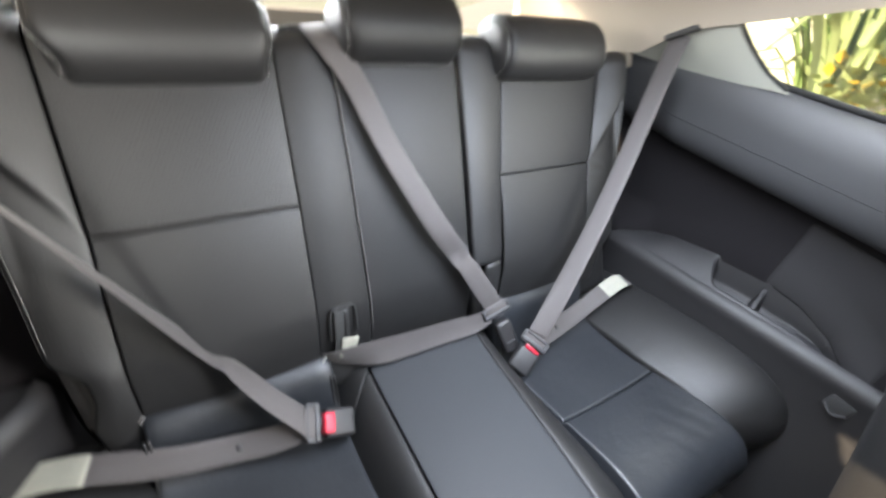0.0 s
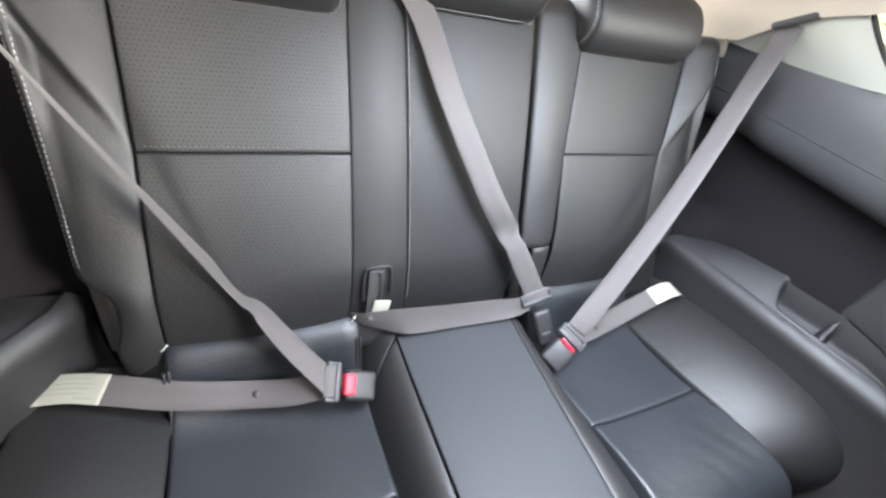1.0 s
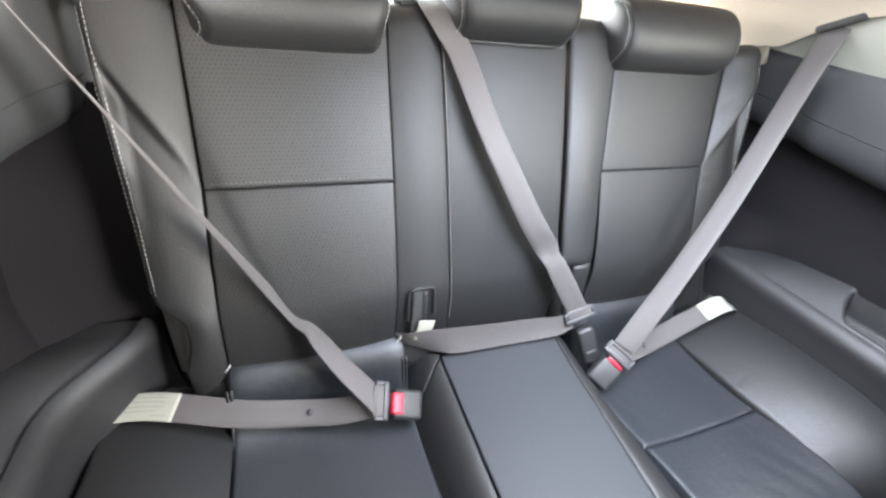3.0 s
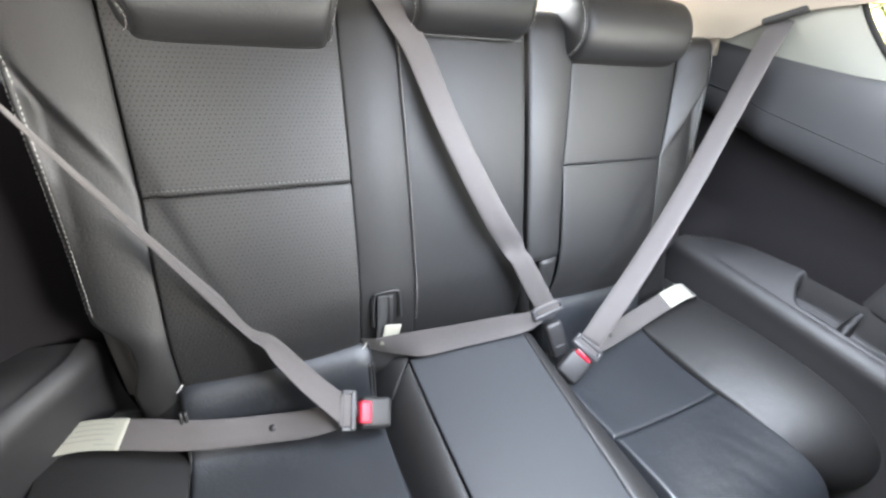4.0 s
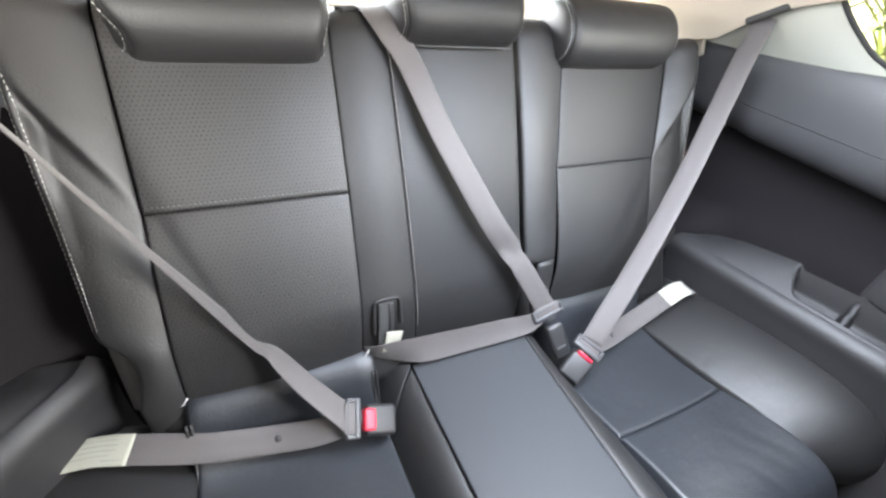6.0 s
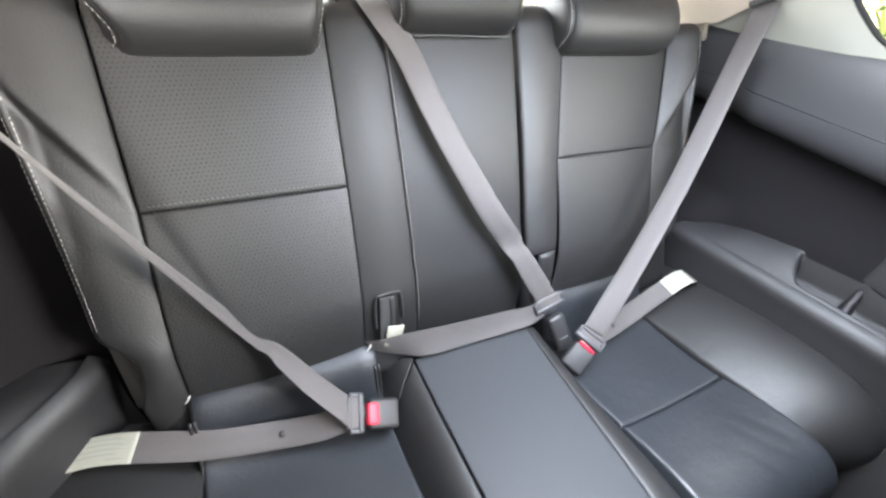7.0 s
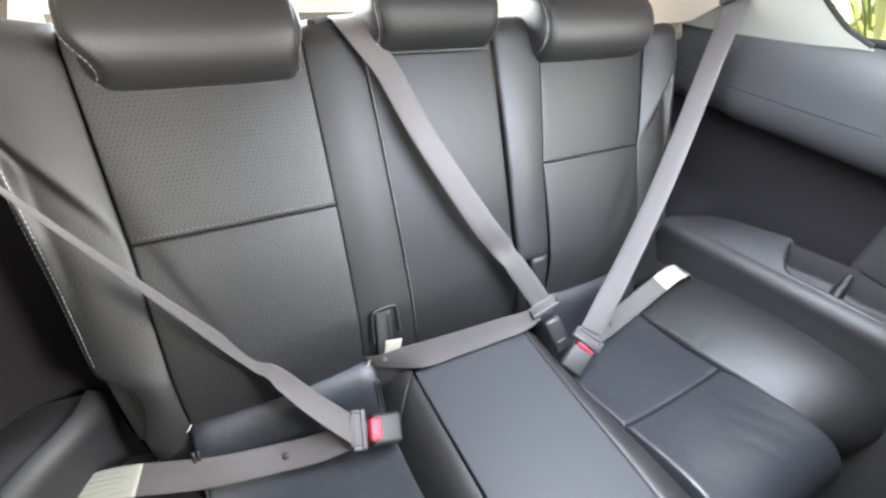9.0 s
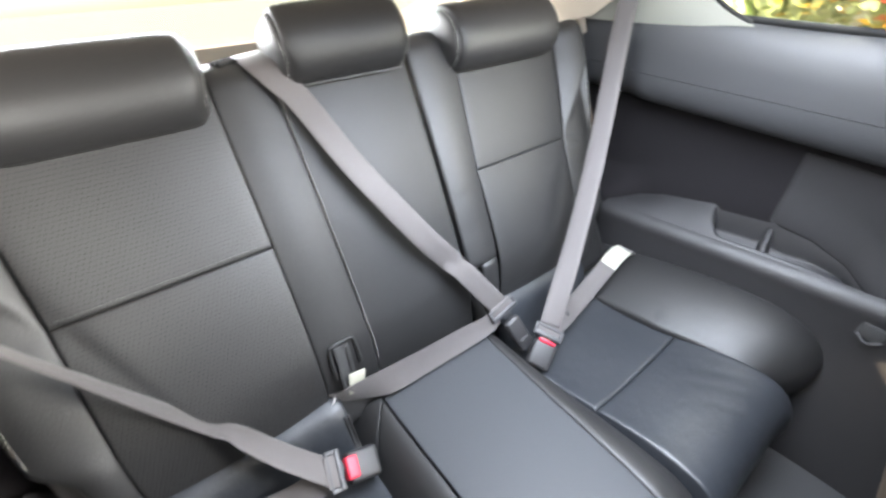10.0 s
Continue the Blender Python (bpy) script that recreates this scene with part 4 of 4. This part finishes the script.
# outer belts
for sx in (-1, 1):
    if sx < 0:
        b = belt("grey fastened shoulder and lap belt with cream label")
        tip = Vector((-0.288, -0.098, 0.352))
        across = (0, 0.82, 0.57)
        way = (0.93, -0.05, -0.36)
        sh = [(-0.684, 0.004, 1.035), (-0.628, 0.003, 0.918), (-0.530, 0.004, 0.712), (-0.438, 0.006, 0.520), (-0.406, -0.012, 0.487), (-0.390, -0.026, 0.466), (-0.350, -0.062, 0.416), (-0.297, -0.098, 0.354)]
        ws = [(-0.34, 0.90, -0.25), (-0.30, 0.92, -0.24), (-0.19, 0.96, -0.20), (0.10, 0.97, -0.18), (0.16, 0.96, -0.20), (0.36, 0.91, -0.10), (0.5, 0.84, 0.0), across]
        lap = [(-0.297, -0.098, 0.350), (-0.36, -0.085, 0.331), (-0.43, -0.068, 0.327), (-0.53, -0.054, 0.343), (-0.620, -0.030, 0.360), (-0.670, -0.014, 0.362), (-0.715, -0.006, 0.360), (-0.765, 0.000, 0.356)]
        wl = [across, (0, 0.80, 0.60), (0, 0.78, 0.62), (0, 0.77, 0.64), (0.0, 0.92, 0.38), (0.0, 0.97, 0.24), (0.0, 0.98, 0.2), (0.0, 0.98, 0.2)]
        hole, hn = (-0.418, -0.070, 0.3268), (0, -0.62, 0.78)
        lab = lap[4:6]
    else:
        b = belt("grey fastened shoulder and lap belt beside the side trim")
        tip = Vector((0.236, -0.130, 0.364))
        across = (-0.62, 0.62, 0.25)
        way = (-0.75, -0.20, -0.62)
        sh = [(0.700, 0.075, 1.035), (0.640, 0.050, 0.940), (0.475, -0.035, 0.695), (0.350, -0.088, 0.520), (0.247, -0.124, 0.378)]
        ws = [(-0.2, 0.96, -0.15), (-0.2, 0.96, -0.18), (-0.2, 0.95, -0.2), (-0.3, 0.9, -0.1), across]
        across2 = (0.1, 0.85, 0.5)
        lap = [(0.248, -0.124, 0.368), (0.295, -0.112, 0.350), (0.349, -0.099, 0.338), (0.43, -0.082, 0.337), (0.53, -0.070, 0.360), (0.600, -0.066, 0.384), (0.640, -0.066, 0.386), (0.668, -0.062, 0.372), (0.690, -0.055, 0.335)]
        wl = [across2, (0, 0.8, 0.6), (0, 0.8, 0.6), (0, 0.85, 0.5), (-0.1, 0.9, 0.4), (-0.15, 0.95, 0.25), (-0.2, 0.95, 0.2), (-0.2, 0.95, 0.2), (-0.2, 0.95, 0.2)]
        hole, hn = (0.349, -0.0995, 0.3388), (0, -0.6, 0.8)
    ribbon("shoulder_webbing", sh, ws, WEB, webbing, b, "grey woven shoulder webbing", 90)
    ribbon("lap_webbing", lap, wl, WEB, webbing, b, "grey woven lap webbing", 70)
    cl = curve(lap, 71)
    cw = curve(np.hstack([np.array(lap, float), np.array(wl, float) * 1e-4]), 71)[:, 3:] * 1e4
    pick = [i for i in range(71) if (cl[i][0] < -0.627 if sx < 0 else 0.556 < cl[i][0] < 0.652)]
    i0, i1 = pick[0], pick[-1] + 1
    up = Vector((0, -0.35, 0.94)) * 0.0014
    at = [np.array(p) + np.array(up) for p in cl[i0:i1:2]]
    wy = cw[i0:i1:2]
    tag = ribbon("care_label", [tuple(p) for p in at], wy, WEB + 0.001, label_cloth, b, "cream cloth label with faint print", 24, 0.0010)
    for k, (f0, f1) in enumerate(((0.14, 0.75), (0.18, 0.55), (0.14, 0.82), (0.20, 0.66), (0.14, 0.45))):
        j0, j1 = int(f0 * len(at)), max(int(f0 * len(at)) + 2, int(f1 * len(at)))
        off = [np.array(w) / np.linalg.norm(w) * (0.016 - 0.008 * k) for w in wy[j0:j1]]
        ribbon("print_bar", [tuple(p + o + np.array(up) * 0.35) for p, o in zip(at[j0:j1], off)], wy[j0:j1], 0.0016, label_print, tag, "", 8, 0.0006)
    tongue(b, frame_of(tip, way, across), 0.070, steel if sx > 0 else grey_plastic)
    disc("button_stop", hole, hn, 0.0072, black_plastic, b, "small black stop button")

buckle("b", frame_of((-0.273, -0.104, 0.346), (-0.93, 0.05, 0.36), (0, 0.82, 0.57)), "black belt buckle with red release button beside the middle seat")
buckle("b", frame_of((0.224, -0.135, 0.350), (0.75, 0.20, 0.62), (0.62, -0.62, -0.25)), "black belt buckle with red release button, fastened", (0.055, 0.062, 0.026), 0.009)

# middle belt
mb = belt("grey middle belt from the backrest top to its buckle")
sh = [tuple(BACK @ Vector(q)) for q in ((-0.150, 0.078, 0.640), (-0.150, 0.050, 0.655), (-0.147, 0.018, 0.650), (-0.140, -0.010, 0.622), (-0.127, -0.018, 0.597), (-0.100, -0.024, 0.548))]
sh += [(-0.06, 0.098, 0.800), (0.017, 0.028, 0.658), (0.058, 0.006, 0.597), (0.082, -0.006, 0.562), (0.10, -0.015, 0.535), (0.168, -0.038, 0.430)]
ws = [(1, 0, 0.1), (1, 0, 0.1), (1, 0, 0.1), (1, 0.05, 0.2), (0.97, 0.1, 0.3), (0.92, 0.16, 0.38), (0.88, 0.22, 0.42), (0.93, -0.05, 0.38), (0.90, -0.30, 0.40), (0.80, 0.42, 0.42), (0.88, 0.16, 0.42), (0.9, -0.1, 0.4)]
ribbon("shoulder_webbing", sh, ws, WEB, webbing, mb, "grey woven shoulder webbing", 90)
upper = [(-0.240, 0.010, 0.412), (-0.222, -0.014, 0.430), (-0.195, -0.019, 0.434), (-0.150, -0.021, 0.432), (-0.047, -0.027, 0.428), (0.063, -0.030, 0.423), (0.110, -0.033, 0.420), (0.150, -0.040, 0.428)]
lower = [(-0.236, 0.014, 0.384), (-0.205, -0.002, 0.378), (-0.174, -0.018, 0.376), (-0.124, -0.042, 0.377), (-0.048, -0.046, 0.377), (0.064, -0.050, 0.377), (0.122, -0.052, 0.380), (0.160, -0.052, 0.396)]
band("lap_webbing", upper, lower, webbing, mb, "grey woven lap webbing with a slack fold")
tongue(mb, frame_of((0.172, -0.046, 0.420), (0.25, -0.45, -0.85), (0.85, 0.1, 0.5)), 0.076)
buckle("b", frame_of((0.180, -0.060, 0.398), (-0.25, 0.45, 0.85), (0.85, 0.1, 0.5)), "black middle belt buckle", (0.042, 0.085, 0.022), 0)

# pull loop and its cream tag in the slot of the backrest
loop = thing("pull_strap", "black pull strap with a cream cloth tag in the backrest slot", "pull strap", m=BACK)
rod("slot_frame", [(-0.219, -0.002, 0.060), (-0.2175, -0.008, 0.100), (-0.214, -0.011, 0.121), (-0.205, -0.012, 0.126), (-0.178, -0.012, 0.127), (-0.168, -0.011, 0.124), (-0.165, -0.008, 0.110), (-0.165, -0.002, 0.070)], 0.0032, leather, loop, "black leather slot rim", 60)
ribbon("strap", [(-0.193, -0.012, 0.121), (-0.196, -0.0095, 0.085), (-0.200, 0.002, 0.03)], [(1, 0, 0)] * 3, 0.030, seat_back_core, loop, "", 16)
ribbon("strap_fold", [(-0.184, -0.014, 0.119), (-0.186, -0.0125, 0.085), (-0.190, -0.003, 0.03)], [(1, 0.3, 0)] * 3, 0.008, leather, loop, "", 16)
ribbon("cloth_tag", [(-0.183, -0.013, 0.060), (-0.187, -0.008, 0.042), (-0.193, 0.006, 0.015)], [(1, 0, 0.12)] * 3, 0.034, label_cloth, loop, "cream cloth tag", 12)

# ---------------------------------------------------------------- front seat, folded forward


def front_seat(at, lean, label):
    """A front seat; lean: degrees by which its backrest tips to the rear."""
    e = thing("front_seat", label, "front seat", "front seats", m=pose(*at))
    bm = bmesh.new()
    hinge = pose(0, 0.02, 0.28, -lean, 0, 0)
    box(bm, (0.50, 0.13, 0.62), hinge @ pose(0, -0.06, 0.33), 0.05, 5)
    back = part("seat_back", bm, leather, e, "black leather backrest")
    bm = bmesh.new()
    box(bm, (0.27, 0.10, 0.17), hinge @ pose(0, -0.05, 0.755), 0.04, 5)
    part("headrest_pad", bm, leather, back)
    for px in (-0.06, 0.06):
        q = [hinge @ Vector((px, -0.05, z)) for z in (0.60, 0.65, 0.70)]
        rod("headrest_post", [tuple(v) for v in q], 0.006, steel, back, "", 4)
    bm = bmesh.new()
    box(bm, (0.50, 0.50, 0.15), pose(0, -0.25, 0.265, -4, 0, 0), 0.05, 4)
    part("seat_cushion", bm, leather, e)
    bm = bmesh.new()
    box(bm, (0.40, 0.42, 0.19), pose(0, -0.25, 0.096), 0.01, 2)
    part("seat_rail_base", bm, black_plastic, e)
    return e


front_seat((0.48, -0.724, 0.0), 12, "black leather front passenger seat, upright")
front_seat((-0.40, -0.80, 0.0), 10, "black leather front seat, upright")

# ---------------------------------------------------------------- outside
ground = tagged(sheet("ground", concrete, None, lambda u, v: np.stack([-400 + 800 * u, -400 + 800 * v, -0.35 + 0 * u], -1), 30, 30, 0.05), "sunlit pale concrete ground", "ground", kind="structure")

# assumed wall, added to brighten the view between the plants
bm = bmesh.new()
box(bm, (0.20, 20.0, 2.6), pose(7.2, -1.5, 0.95), 0.02, 2)
tagged(part("garden_wall", bm, stucco, None), "pale stucco wall assumed as a bright backdrop behind the plants", "wall", kind="structure")


def strap_plant(at, count, length, mat, seed, label):
    """A clump of long arching leaves."""
    rnd = random.Random(seed)
    e = thing("garden_plant", label, "plant", "garden plants", m=pose(*at))
    for i in range(count):
        a, lean = rnd.uniform(0, 2 * math.pi), rnd.uniform(0.12, 0.62)
        L = length * rnd.uniform(0.6, 1.1)
        d = np.array([math.cos(a), math.sin(a), 0])
        pts = [d * 0.03, d * L * 0.25 * lean + np.array([0, 0, L * 0.45]), d * L * 0.6 * lean + np.array([0, 0, L * (0.85 - 0.25 * lean)]), d * L * 0.95 * lean + np.array([0, 0, L * (0.95 - 0.65 * lean)])]
        side = np.array([-math.sin(a), math.cos(a), rnd.uniform(-0.3, 0.3)])
        p = curve(pts, 9)
        verts, faces = [], []
        wd = rnd.uniform(0.008, 0.020) * length / 0.8
        for k, q in enumerate(p):
            w = wd * (math.sin(math.pi * (k + 0.8) / 9.8) ** 0.7)
            verts += [(q - side * w).tolist(), (q + np.array([0, 0, -w * 0.35])).tolist(), (q + side * w).tolist()]
        for k in range(8):
            faces += [(3 * k, 3 * k + 1, 3 * k + 4, 3 * k + 3), (3 * k + 1, 3 * k + 2, 3 * k + 5, 3 * k + 4)]
        link_mesh("leaf", verts, faces, mat, e)
    return e


def flower_bush(at, seed, mat, label, size=1.75):
    """A low bush with bright blossoms of five petals each."""
    rnd = random.Random(seed)
    e = thing("flowering_bush", label, "bush", "garden plants", m=pose(*at))
    for kind, count, span, m in (("leaf", 220, 0.13, leaf_pale), ("petal", 110, 0.12, mat)):
        for i in range(count):
            a, b, r = rnd.uniform(0, 6.28), rnd.uniform(0.1, 1.5), size * rnd.uniform(0.25, 0.45)
            c = np.array([r * math.cos(a) * math.cos(b), r * math.sin(a) * math.cos(b), 0.62 + r * math.sin(b)])
            d = np.array([rnd.gauss(0, 1), rnd.gauss(0, 1), rnd.gauss(0.5, 0.6)])
            d /= np.linalg.norm(d)
            w = np.cross(d, [0.2, 0.3, 0.93])
            w = w / (np.linalg.norm(w) + 1e-6) * span * 0.4
            up = np.cross(w, d) * 0.25
            L = d * span
            v = [c, c + L * 0.5 - w + up, c + L, c + L * 0.5 + w + up, c + L * 0.5]
            link_mesh(kind, [q.tolist() for q in v], [(0, 1, 4), (1, 2, 4), (2, 3, 4), (3, 0, 4)], m, e)
    rod("stem", [(0, 0, 0), (0.02, 0.01, 0.4), (0, 0, 0.9)], 0.03, soil, e, "", 8)
    return e


rnd = random.Random(5)
for i in range(14):
    strap_plant((rnd.uniform(4.6, 6.0), -5.7 + 0.54 * i + rnd.uniform(-0.15, 0.15), -0.35), 64, rnd.uniform(2.0, 3.0), leaf_green if i % 2 else leaf_pale, i, "clump of long arching green leaves in the garden")
flower_bush((4.15, -0.32, -0.35), 3, petal_red, "leafy bush with red blossoms by the car")
flower_bush((4.75, 0.50, -0.35), 4, petal_yellow, "leafy bush with yellow blossoms by the car")
